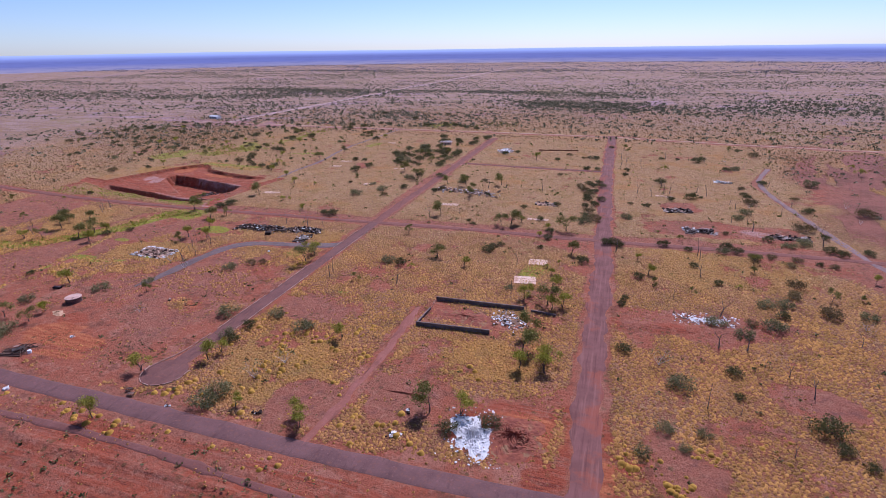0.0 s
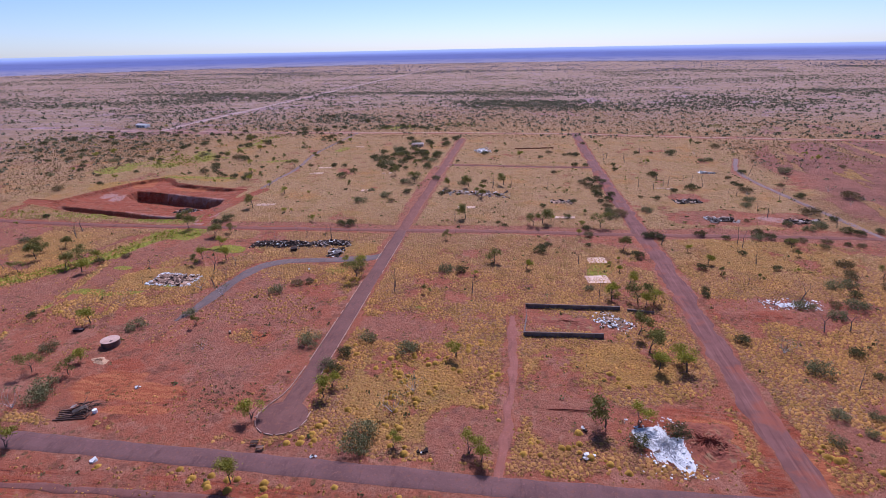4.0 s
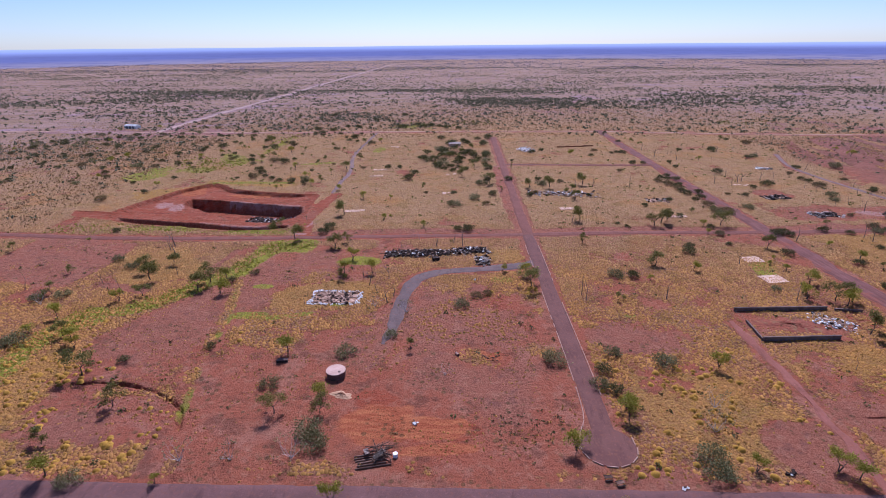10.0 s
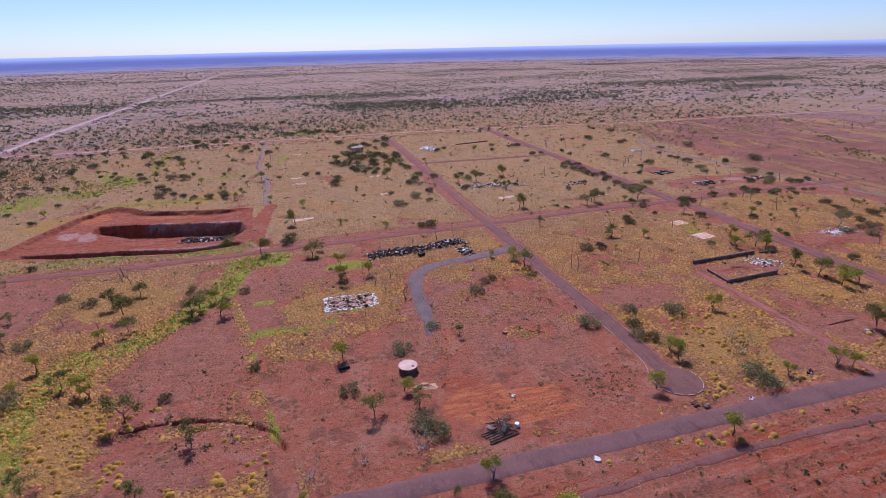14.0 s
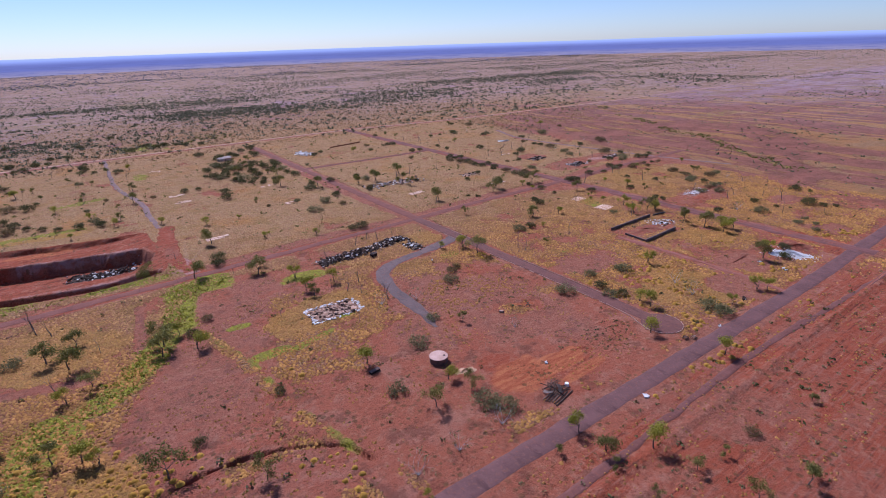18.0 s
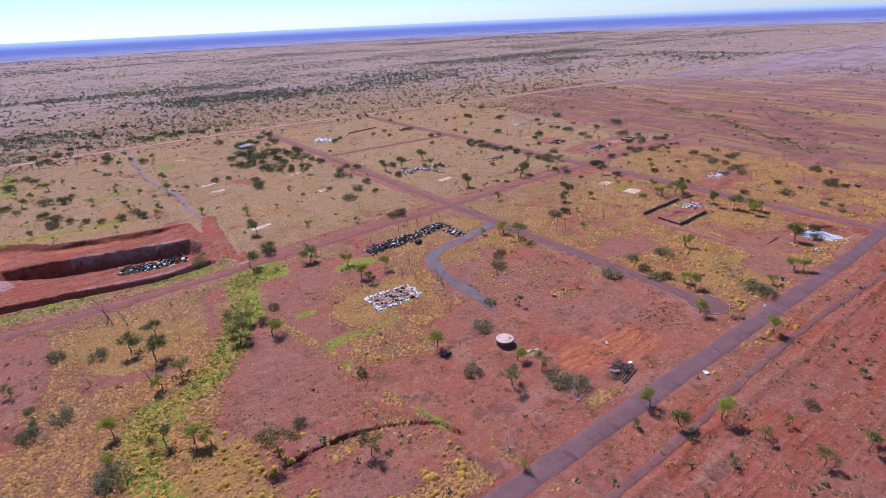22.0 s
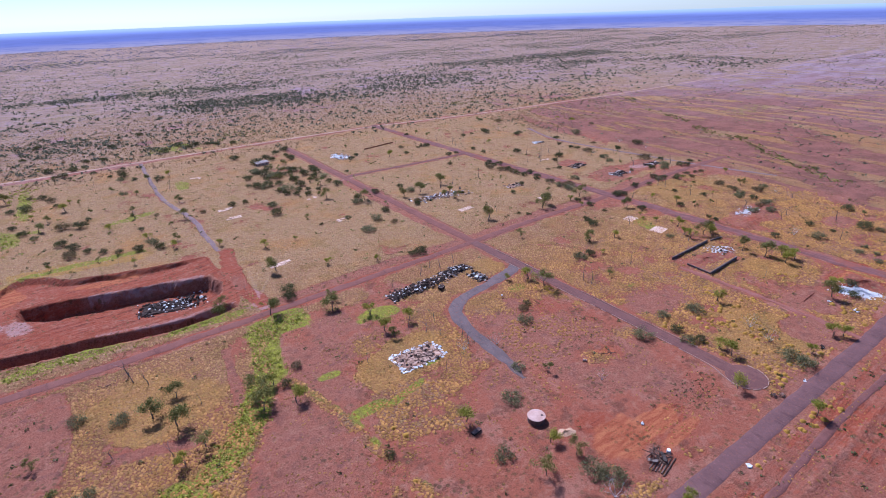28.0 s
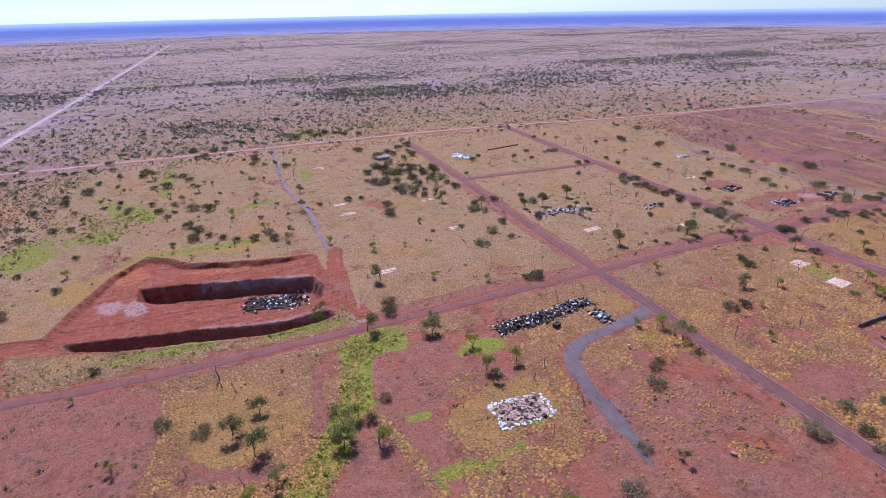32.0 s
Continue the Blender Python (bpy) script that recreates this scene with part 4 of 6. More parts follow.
x, y = rows_of(-290, 250, -232, -20, 1.2, spinifex)
scatter("spinifex", x, y, rng.uniform(0.4, 0.66, len(x)) * (0.8 + 0.5 * soft_noise(x, y, 14, 87)), shapes, TUSSOCK, "straw-yellow spinifex hummocks on red soil", "grass", rng, True)
x, y = rows_of(-300, 260, -20, 330, 1.65, lambda x, y: spinifex(x, y) * (1 - 0.45 * step(y, 0, 30)))
scatter("spinifex", x, y, rng.uniform(0.35, 0.7, len(x)), shapes, TUSSOCK, "dry yellow spinifex between the empty house lots", "grass", rng, True)
x, y = sown(45000, -560, 640, 200, 760, lambda x, y: spinifex(x, y) * ((x < -300) | (x > 260) | (y > 330)) * (1 - step(np.hypot(x, y - 100), 420, 720)))
scatter("spinifex", x, y, rng.uniform(0.6, 1.3, len(x)), shapes, TUSSOCK, "dry spinifex hummocks over the open plain", "grass", rng)
x, y = sown(14000, -560, -300, -235, 330, lambda x, y: spinifex(x, y) * (1 - step(-x, 380, 560)))
scatter("spinifex", x, y, rng.uniform(0.6, 1.2, len(x)), shapes, TUSSOCK, "dry spinifex beside the western dirt street", "grass", rng)


def golden(x, y):
    near = np.zeros_like(x)
    for p, k in (((22, -148, 20, 26), 0.5), ((7, -177, 7, 3.5), 1.0), ((-10, -68, 9, 14), 0.5), ((-125, -128, 4, 24, -10), 0.3), ((158, -164, 16, 12), 0.6), ((24, -192, 60, 4), 0.3), ((95, -137, 12, 8), 0.3),
                 ((40, -128, 20, 14), 0.3), ((-160, -165, 40, 20), 0.4), ((-200, -150, 40, 46), 0.4), ((60, -168, 30, 12), 0.3), ((-30, -80, 14, 8), 0.2), ((185, -150, 12, 10), 0.2)):
        near = np.maximum(near, k * patch(x, y, *p))
    for p in PURPLE_FLATS:
        near = near * (1 - 0.9 * patch(x, y, *p))
    return near * 1.5 * clear_of_roads(x, y) * step(soft_noise(x, y, 6, 91), 0.48, 0.62)


x, y = sown(24000, -230, 200, -232, -50, golden)
scatter("golden_spinifex", x, y, 0.45 + 0.95 * rng.random(len(x)) ** 1.5, [dome(7, rng, 0.6) for _ in range(5)], GOLD_TUSSOCK, "tall golden spinifex clumps on bare ground", "grass", rng, True)
x, y = sown(9000, -80, 10, -175, -60, lambda x, y: 0.5 * clear_of_roads(x, y) * np.maximum(patch(x, y, -34, -94, 26, 22), 0.35 * patch(x, y, -70, -112, 22, 20)) * step(soft_noise(x, y, 7, 86), 0.42, 0.56))
scatter("spinifex_tufts", x, y, 0.3 + 0.5 * rng.random(len(x)) ** 1.6, [dome(6, rng, 0.6) for _ in range(5)], TUSSOCK, "scattered brown-gold spinifex tufts on bare earth", "grass", rng, True)
x, y = sown(60000, -260, 220, -235, 60, lambda x, y: 0.5 * clear_of_roads(x, y) * step(cover_at(x, y)[0], -1, 0.3) * step(soft_noise(x, y, 11, 98), 0.42, 0.6) * (inside(x, y, PIT) < 0))
scatter("dry_herbs", x, y, rng.uniform(0.16, 0.5, len(x)), shapes, TUSSOCK, "small dry plants scattered over bare earth", "grass", rng)
x, y = sown(20000, -290, 60, -232, -60, lambda x, y: 0.5 * spinifex(x, y) * step(soft_noise(x, y, 18, 99), 0.45, 0.6))
scatter("hummock_grass", x, y, rng.uniform(0.35, 0.75, len(x)), [dome(5, rng, 0.5) for _ in range(5)], TUSSOCK, "large rounded spinifex hummocks", "grass", rng)

# ---- things ----


def part(name, data, material, parent=None, label="", at=None):
    """Links a bmesh or mesh as one object, under a thing or a part if one is given."""
    if isinstance(data, bmesh.types.BMesh):
        me = bpy.data.meshes.new(name)
        data.to_mesh(me)
        data.free()
        data = me
    if material and not data.materials:
        data.materials.append(material)
    ob = new(name, data)
    if parent:
        ob.parent = parent
    if at is not None:
        ob.matrix_basis = at
    return tagged(ob, label)


def thing(name, x, y, label, category, group="", turn=0.0, z=None):
    """An empty at the base of a thing."""
    ob = new(name)
    zz = float(height(np.array([x]), np.array([y]))[0]) if z is None else z
    ob.matrix_basis = pose(x, y, zz, 0, 0, turn)
    ob.empty_display_size = 0.2
    return tagged(ob, label, category, group)


def box(sx, sy, sz, bevel=0.02, uneven=0.0, rng=random):
    """A box that stands on z = 0, its edges bevelled, its corners a little out of true."""
    bm = bmesh.new()
    bmesh.ops.create_cube(bm, size=1)
    for v in bm.verts:
        v.co = Vector((v.co.x * sx, v.co.y * sy, (v.co.z + 0.5) * sz)) + Vector([rng.uniform(-uneven, uneven) for _ in range(3)])
    if bevel:
        bmesh.ops.bevel(bm, geom=list(bm.edges), offset=bevel, segments=1, affect="EDGES")
    return bm


def mesh_of(name, bm, material):
    me = bpy.data.meshes.new(name)
    bm.to_mesh(me)
    bm.free()
    me.materials.append(material)
    return me


def tube(bm, a, b, ra, rb, sides=6):
    """A tapered round bar from a to b."""
    a, b = Vector(a), Vector(b)
    q = (b - a).to_track_quat("Z", "Y")
    rings = []
    for p, r in ((a, ra), (b, rb)):
        rings.append([bm.verts.new(p + q @ Vector((r * math.cos(t), r * math.sin(t), 0))) for t in (2 * math.pi * k / sides for k in range(sides))])
    for k in range(sides):
        bm.faces.new((rings[0][k], rings[0][(k + 1) % sides], rings[1][(k + 1) % sides], rings[1][k]))
    bm.faces.new(rings[0][::-1])
    bm.faces.new(rings[1])


def mound(rx, ry, h, seed, rings=7, sides=22, rough=0.35):
    """An uneven heap."""
    r = random.Random(seed)
    bm = bmesh.new()
    rows = []
    for k in range(rings + 1):
        f = k / rings
        row = []
        for s in range(sides):
            t = 2 * math.pi * s / sides
            w = 1 + 0.28 * math.sin(2 * t + seed) + 0.17 * math.sin(5 * t + seed * 2) + r.uniform(-0.06, 0.06)
            z = h * (0.5 + 0.5 * math.cos(math.pi * f)) * (1 + r.uniform(-rough, rough)) if k < rings else -0.15
            row.append(bm.verts.new((rx * f * w * math.cos(t), ry * f * w * math.sin(t), z)))
        rows.append(row)
    for a, b in zip(rows, rows[1:]):
        for s in range(sides):
            bm.faces.new((a[s], b[s], b[(s + 1) % sides], a[(s + 1) % sides]))
    bmesh.ops.remove_doubles(bm, verts=bm.verts, dist=0.01)
    bmesh.ops.recalc_face_normals(bm, faces=bm.faces)
    return bm


def drape(bm, base):
    """Lays a heap on the uneven ground round the thing's base."""
    m = base.matrix_basis
    pts = [m @ v.co for v in bm.verts]
    z = height(np.array([p.x for p in pts]), np.array([p.y for p in pts]))
    for v, g in zip(bm.verts, z):
        v.co.z += float(g) - m.translation.z
    return bm


def water_tank():
    t = thing("water_tank", -80.0, -135.2, "round low water tank with pale lid and dark rusty side", "water tank")
    bm = bmesh.new()
    bmesh.ops.create_cone(bm, cap_ends=True, segments=40, radius1=3.0, radius2=3.0, depth=2.2, matrix=Matrix.Translation((0, 0, 1.05)))
    part("wall", bm, TANK_SIDE, t, "dark corrugated tank wall")
    for z in (0.4, 0.95, 1.5):
        bm = bmesh.new()
        bmesh.ops.create_cone(bm, cap_ends=True, segments=40, radius1=3.05, radius2=3.05, depth=0.12, matrix=Matrix.Translation((0, 0, z)))
        part("hoop", bm, TANK_SIDE, t)
    bm = bmesh.new()
    bmesh.ops.create_cone(bm, cap_ends=True, segments=40, radius1=3.18, radius2=3.1, depth=0.14, matrix=Matrix.Translation((0, 0, 2.22)))
    bmesh.ops.create_cone(bm, cap_ends=True, segments=40, radius1=3.08, radius2=0.2, depth=0.16, matrix=Matrix.Translation((0, 0, 2.36)))
    lid = part("lid", bm, TANK_TOP, t, "pale dusty shallow cone lid")
    part("hatch", box(0.8, 0.8, 0.12), TANK_SIDE, lid, "rusty inspection hatch", at=pose(1.4, -1.2, 2.33))


water_tank()
heap = thing("spoil_heap", -76.2, -145.3, "small flat heap of tan sand", "heap")
part("sand", drape(mound(3.6, 2.2, 0.7, 3), heap), SPOIL, heap)


def pieces(kind, rng):
    """Shared meshes for broken debris of one kind."""
    made = []
    for k in range(6):
        if kind in ("masonry", "ash"):
            bm = box(rng.uniform(0.5, 1.5), rng.uniform(0.4, 1.0), rng.uniform(0.12, 0.4), 0, 0.09, rng)
        elif kind == "sheet":
            bm = bmesh.new()
            n, w, l, a = 6, rng.uniform(0.7, 1.1), rng.uniform(1.6, 3.2), rng.uniform(0.1, 0.4)
            rows = [[bm.verts.new((l * (i / n - 0.5), w * (j - 0.5), 0.2 + a * math.sin(2.5 * i / n + k) + 0.15 * j)) for j in (0, 1)] for i in range(n + 1)]
            for p, q in zip(rows, rows[1:]):
                bm.faces.new((p[0], q[0], q[1], p[1]))
            bmesh.ops.solidify(bm, geom=list(bm.faces), thickness=0.04)
        elif kind == "beam":
            bm = bmesh.new()
            l = rng.uniform(1.6, 3.6)
            tube(bm, (-l / 2, 0, 0.12), (l / 2, 0, 0.12 + rng.uniform(0, 0.5)), 0.11, 0.09, 5)
        else:
            bm = box(rng.uniform(0.4, 1.2), rng.uniform(0.4, 0.9), rng.uniform(0.2, 0.7), 0, 0.12, rng)
        made.append(bm)
    return made


PIECE_RNG = random.Random(12)
KINDS = {}
for kind, mat in (("masonry", RUBBLE), ("ash", ASH), ("sheet", SHEET), ("beam", LOG), ("charred", CHARRED)):
    KINDS[kind] = [mesh_of({"masonry": "rubble_piece", "ash": "white_scrap", "sheet": "iron_sheet", "beam": "timber", "charred": "charred_lump"}[kind], bm, mat) for bm in pieces(kind, PIECE_RNG)]


def strew(parent, count, half_x, half_y, mix, lift, rng, along=None, big=1.0, edge=False):
    """Strews debris as separate parts over a rectangle round the thing's base."""
    names, weights = zip(*mix)
    m = parent.matrix_basis
    for _ in range(count):
        kind = rng.choices(names, weights)[0]
        me = rng.choice(KINDS[kind])
        if edge:
            s = rng.random()
            if rng.random() < half_x / (half_x + half_y):
                x, y = rng.uniform(-half_x, half_x), math.copysign(half_y, s - 0.5) + rng.gauss(0, 0.5)
            else:
                x, y = math.copysign(half_x, s - 0.5) + rng.gauss(0, 0.5), rng.uniform(-half_y, half_y)
            z = rng.uniform(0, 0.12)
        else:
            stray = rng.choice((0.8, 1.0, 1.0, 1.25))
            x, y = rng.uniform(-1, 1) * half_x * min(stray, 1.06), rng.uniform(-1, 1) * half_y * stray
            z = lift * max(0, 1 - (x / half_x) ** 2) * max(0, 1 - (y / half_y) ** 2) * rng.uniform(0.5, 1)
        w = m @ Vector((x, y, 0))
        g = float(height(np.array([w.x]), np.array([w.y]))[0]) - m.translation.z
        s = big * rng.uniform(0.45, 1.35)
        ob = new(me.name.split(".")[0], me)
        ob.parent = parent
        ob.matrix_basis = pose(x, y, g + z - 0.05, rng.uniform(-16, 16), rng.uniform(-16, 16), rng.uniform(0, 360)) @ Matrix.Diagonal((s, s, s, 1))


def ruin(name, x, y, turn, label, layers, bed=None, z=None):
    """A collapsed building: a bed of fine rubble with debris strewn over it."""
    t = thing(name, x, y, label, "ruin", turn=turn, z=z)
    rng = random.Random(int(x * 7 + y * 3))
    if bed:
        rx, ry, h, mat = bed
        bm = bmesh.new()
        n, k = max(6, int(rx * 2 / 0.9)), max(5, int(ry * 2 / 0.9))
        grid = [[bm.verts.new((rx * (2 * i / n - 1) + rng.uniform(-.3, .3), ry * (2 * j / k - 1) + rng.uniform(-.3, .3),
                               -0.12 if i in (0, n) or j in (0, k) else h * rng.uniform(0.3, 1.0))) for j in range(k + 1)] for i in range(n + 1)]
        for a, b in zip(grid, grid[1:]):
            for j in range(k):
                bm.faces.new((a[j], b[j], b[j + 1], a[j + 1]))
        part("rubble_bed", bm, mat, t)
    for count, hx, hy, mix, lift, big, edge in layers:
        strew(t, count, hx, hy, mix, lift, rng, big=big, edge=edge)
    return t


ruin("demolished_house", -92.3, -79.0, 0, "flattened house of pale masonry edged with white sheeting", [
    (240, 9.4, 5.2, (("masonry", 8), ("beam", 2), ("charred", 1)), 0.5, 1.15, False),
    (190, 10.0, 6.0, (("ash", 7), ("masonry", 1)), 0.25, 0.95, True)], (9.3, 5.5, 0.35, RUBBLE))
ruin("burnt_building", -61.0, -29.0, 4, "long row of charred building wreckage with bent iron", [
    (440, 17.5, 4.8, (("charred", 8), ("sheet", 1), ("beam", 4), ("masonry", 4), ("ash", 2)), 1.9, 1.0, False)], (16.8, 3.6, 1.1, CHARRED))
ruin("burnt_building", -34.5, -25.5, 6, "charred wreckage and grey roofing iron beside the driveway", [
    (260, 10.0, 4.6, (("charred", 7), ("sheet", 2), ("beam", 3), ("masonry", 3), ("ash", 3)), 1.9, 1.0, False)], (9, 3.4, 1.1, CHARRED))
ruin("burnt_outbuilding", -28.5, -38.5, 0, "small heap of grey roofing iron and charred timber", [
    (60, 4.0, 6.0, (("charred", 3), ("sheet", 6), ("ash", 2)), 0.9, 1.15, False)], (3.8, 5.6, 0.5, CHARRED))
ruin("dumped_debris", -165, 52, -12, "dumped charred debris and white scrap on the pit floor", [
    (330, 17.0, 7.5, (("charred", 10), ("ash", 4), ("sheet", 1)), 0.9, 1.1, False)], (15.5, 6.6, 0.9, CHARRED))
ruin("collapsed_house", 34, 85, -8, "collapsed house of grey iron and pale slabs among trees", [
    (190, 25, 6.5, (("sheet", 5), ("masonry", 5), ("ash", 3), ("charred", 1)), 0.6, 1.3, False)], (14, 3.5, 0.3, RUBBLE))
ruin("collapsed_house", 94, 68, 0, "low heap of grey rubble beside the broad street", [
    (60, 7, 4, (("sheet", 2), ("masonry", 4), ("charred", 2)), 0.6, 1.3, False)], (7, 4, 0.4, RUBBLE))
ruin("burnt_house", 176, 75, 8, "blackened house footprint with charred rubble", [
    (80, 9, 5, (("charred", 5), ("sheet", 3), ("masonry", 2)), 0.3, 1.3, False)], (9, 5, 0.35, CHARRED))
ruin("burnt_house", 184, 36, 5, "blackened heap with bent grey sheets", [
    (70, 8, 5, (("charred", 3), ("sheet", 5), ("ash", 1)), 0.4, 1.3, False)], (8, 4.5, 0.35, CHARRED))
ruin("burnt_house", 230, 36, 0, "charred low debris beside a dirt track", [
    (60, 10, 4, (("charred", 4), ("sheet", 2), ("masonry", 2)), 0.3, 1.3, False)], (10, 4, 0.35, CHARRED))
ruin("scattered_rubble", 174, -76.5, 4, "white rubble scattered on dug red earth", [
    (190, 12, 4.5, (("ash", 7), ("masonry", 4)), 0.3, 0.7, False)], (6, 2.4, 0.2, ASH))
ruin("pool_rubble", 101.5, -98.5, -35, "white broken tiles and rubble inside a walled yard", [
    (170, 8.5, 5.5, (("ash", 6), ("masonry", 4), ("charred", 1)), 0.35, 0.8, False)], (5.4, 3.4, 0.18, RUBBLE))
ruin("collapsed_house", 27, 252, 14, "white rubble heap on a cleared house lot", [
    (110, 8, 13, (("ash", 7), ("masonry", 2), ("sheet", 2)), 0.4, 1.6, False)], (5, 9, 0.3, ASH))
ruin("collapsed_house", 214, 164, 0, "white sheeting lying on a cleared house lot", [
    (40, 7, 4, (("ash", 8), ("sheet", 3)), 0.4, 1.6, False)], (6, 3, 0.3, ASH))
ash = ruin("ash_heap", 104.8, -165.6, -82, "white ash heap spilling over red earth", [
    (190, 11.5, 7.2, (("ash", 9), ("sheet", 1)), 0.6, 0.5, False)])
part("ash_mound", drape(mound(8.6, 5.6, 0.8, 6, 22, 70, 0.55), ash), ASH, ash, "bright white powdery heap")


def walled_yard():
    """Low dark block walls round a sunken yard, laid in panels."""
    def run(name, x0, y0, x1, y1, h, label):
        l = math.hypot(x1 - x0, y1 - y0)
        t = thing(name, x0, y0, label, "wall", turn=math.degrees(math.atan2(y1 - y0, x1 - x0)))
        n = max(1, round(l / 3.0))
        me = mesh_of("wall_panel", box(l / n - 0.03, 0.42, h, 0.03), DARK_BLOCK)
        cap = mesh_of("coping", box(l / n - 0.02, 0.56, 0.1, 0.02), DARK_BLOCK)
        r = random.Random(int(l))
        for k in range(n):
            part("wall_panel", me, None, t, at=pose((k + 0.5) * l / n, r.uniform(-.03, .03), -0.1 - r.uniform(0, 0.12), 0, r.uniform(-.6, .6)))
            part("coping", cap, None, t, at=pose((k + 0.5) * l / n, 0, h - 0.12 - r.uniform(0, 0.05)))
    run("yard_wall", 68.8, -89.6, 105.8, -88.3, 1.7, "dark low block wall along a demolished yard")
    run("yard_wall", 68.2, -112.2, 96.6, -110.6, 1.7, "dark low block wall facing the spinifex")
    run("yard_wall", 68.2, -112.0, 69.2, -98.5, 1.2, "short dark block wall closing the yard")
    run("yard_wall", 108.5, -88.8, 118.5, -90.0, 1.0, "broken end of a dark block wall")
    f = thing("wire_fence", 69.2, -98.3, "leaning wire fence on thin dark posts", "fence", turn=92)
    for k in range(5):
        bm = bmesh.new()
        tube(bm, (k * 2.1, 0, -0.2), (k * 2.1, 0.05, 1.3), 0.05, 0.04, 5)
        part("post", bm, DARK_BLOCK, f)
    for z in (0.4, 0.8, 1.2):
        bm = bmesh.new()
        tube(bm, (0, 0, z), (8.4, 0, z), 0.02, 0.02, 4)
        part("wire", bm, SHEET, f)
    t = thing("earth_heap", 85, -100.5, "low lumpy heap of red earth inside the yard", "heap")
    part("earth", drape(mound(11, 7, 0.55, 9, 12, 44, 0.35), t), SPOIL_RED, t)


SPOIL_RED = surface("dug_red_brown_earth", (0.17, 0.048, 0.03), (0.30, 0.088, 0.046), 0.6, 0.95, stain=(0.24, 0.14, 0.07))
walled_yard()
t = thing("earth_heap", 116, -163.5, "churned heap of dark red earth", "heap")
part("earth", drape(mound(10.5, 7.5, 0.8, 11, 18, 60, 0.5), t), SPOIL_RED, t)


def slab(x, y, w, d, turn):
    """A broken house slab in a few poured bays."""
    t = thing("house_slab", x, y, "broken pale concrete house slab level with the ground", "slab", "cleared house slabs", turn=turn)
    r = random.Random(int(x * 3 + y))
    nx, ny = max(2, round(w / 3)), max(2, round(d / 2.6))
    for i in range(nx):
        for j in range(ny):
            if r.random() < (0.0 if y < 0 else 0.3):
                continue
            me = mesh_of("slab_bay", box(w / nx - r.uniform(0.03, 0.1 if y < 0 else 0.5), d / ny - r.uniform(0.03, 0.1 if y < 0 else 0.45), 0.28, 0.02, 0.04, r), CONCRETE)
            part("slab_bay", me, None, t, at=pose((i + .5) * w / nx - w / 2, (j + .5) * d / ny - d / 2, -0.08, r.uniform(-.8, .8), r.uniform(-.8, .8), r.uniform(-2, 2)))


for s in SLABS:
    slab(*s)


def log_pile():
    t = thing("log_pile", -62.0, -171.0, "jumbled pile of old poles, timbers and iron", "timber pile", turn=14)
    t.scale = (1.18, 1.18, 1.18)
    r = random.Random(8)
    for k in range(6):
        bm = bmesh.new()
        tube(bm, (-4.4 + r.uniform(-.4, .4), -2.9 + k * 0.75, 0.16), (2.6 + r.uniform(-.6, .6), -2.9 + k * 0.75 + r.uniform(-.3, .3), 0.22), 0.2, 0.16, 7)
        part("pole", bm, LOG, t)
    for k in range(26):
        a, l = r.uniform(0, 180), r.uniform(1.5, 4.5)
        x, y, z = r.uniform(-1.5, 3.2), r.uniform(-1.0, 2.6), r.uniform(0.2, 1.0)
        dx, dy = math.cos(radians(a)) * l / 2, math.sin(radians(a)) * l / 2
        bm = bmesh.new()
        tube(bm, (x - dx, y - dy, z), (x + dx, y + dy, z + r.uniform(-.2, .4)), 0.12, 0.09, 5)
        part("timber", bm, LOG if k % 3 else CHARRED, t)
    part("iron_sheet", KINDS["sheet"][1], None, t, "pale bent sheet", at=pose(0.8, -0.6, 0.9, 12, -10, 40))
    part("iron_sheet", KINDS["sheet"][3], None, t, "pale bent sheet", at=pose(-1.8, 1.0, 0.8, -8, 10, 100))
    bm = bmesh.new()
    bmesh.ops.create_cone(bm, cap_ends=True, segments=16, radius1=0.55, radius2=0.55, depth=0.9, matrix=Matrix.Translation((0, 0, 0.45)))
    part("drum", bm, WHITE_ROOF, t, "white steel drum", at=pose(4.3, -0.9, 0))


log_pile()


def shed():
    t = thing("farm_shed", -467, 413, "white roofed metal shed on cleared red ground", "shed", turn=-12)
    part("wall", box(17, 9, 3.6, 0.05), WHITE_ROOF, t, "white metal wall", at=pose(0, 0, -0.05))
    bm = bmesh.new()
    pts = [(-9, -5.2, 3.55), (9, -5.2, 3.55), (9, 0, 5.2), (-9, 0, 5.2), (9, 5.2, 3.55), (-9, 5.2, 3.55)]
    v = [bm.verts.new(p) for p in pts]
    bm.faces.new((v[0], v[1], v[2], v[3]))
    bm.faces.new((v[3], v[2], v[4], v[5]))
    bmesh.ops.solidify(bm, geom=list(bm.faces), thickness=0.12)
    part("roof", bm, WHITE_ROOF, t, "white gabled roof sheeting")
    for x in (-5, 0, 5):
        dr = part("roller_door", box(3.4, 0.12, 3.0), DARK_BLOCK, t, at=pose(x, -4.56, 0))
        for z in (0.5, 1.1, 1.7, 2.3):
            part("slat", box(3.3, 0.05, 0.4, 0.01), SHED_WALL, dr, at=pose(0, -0.07, z))


shed()


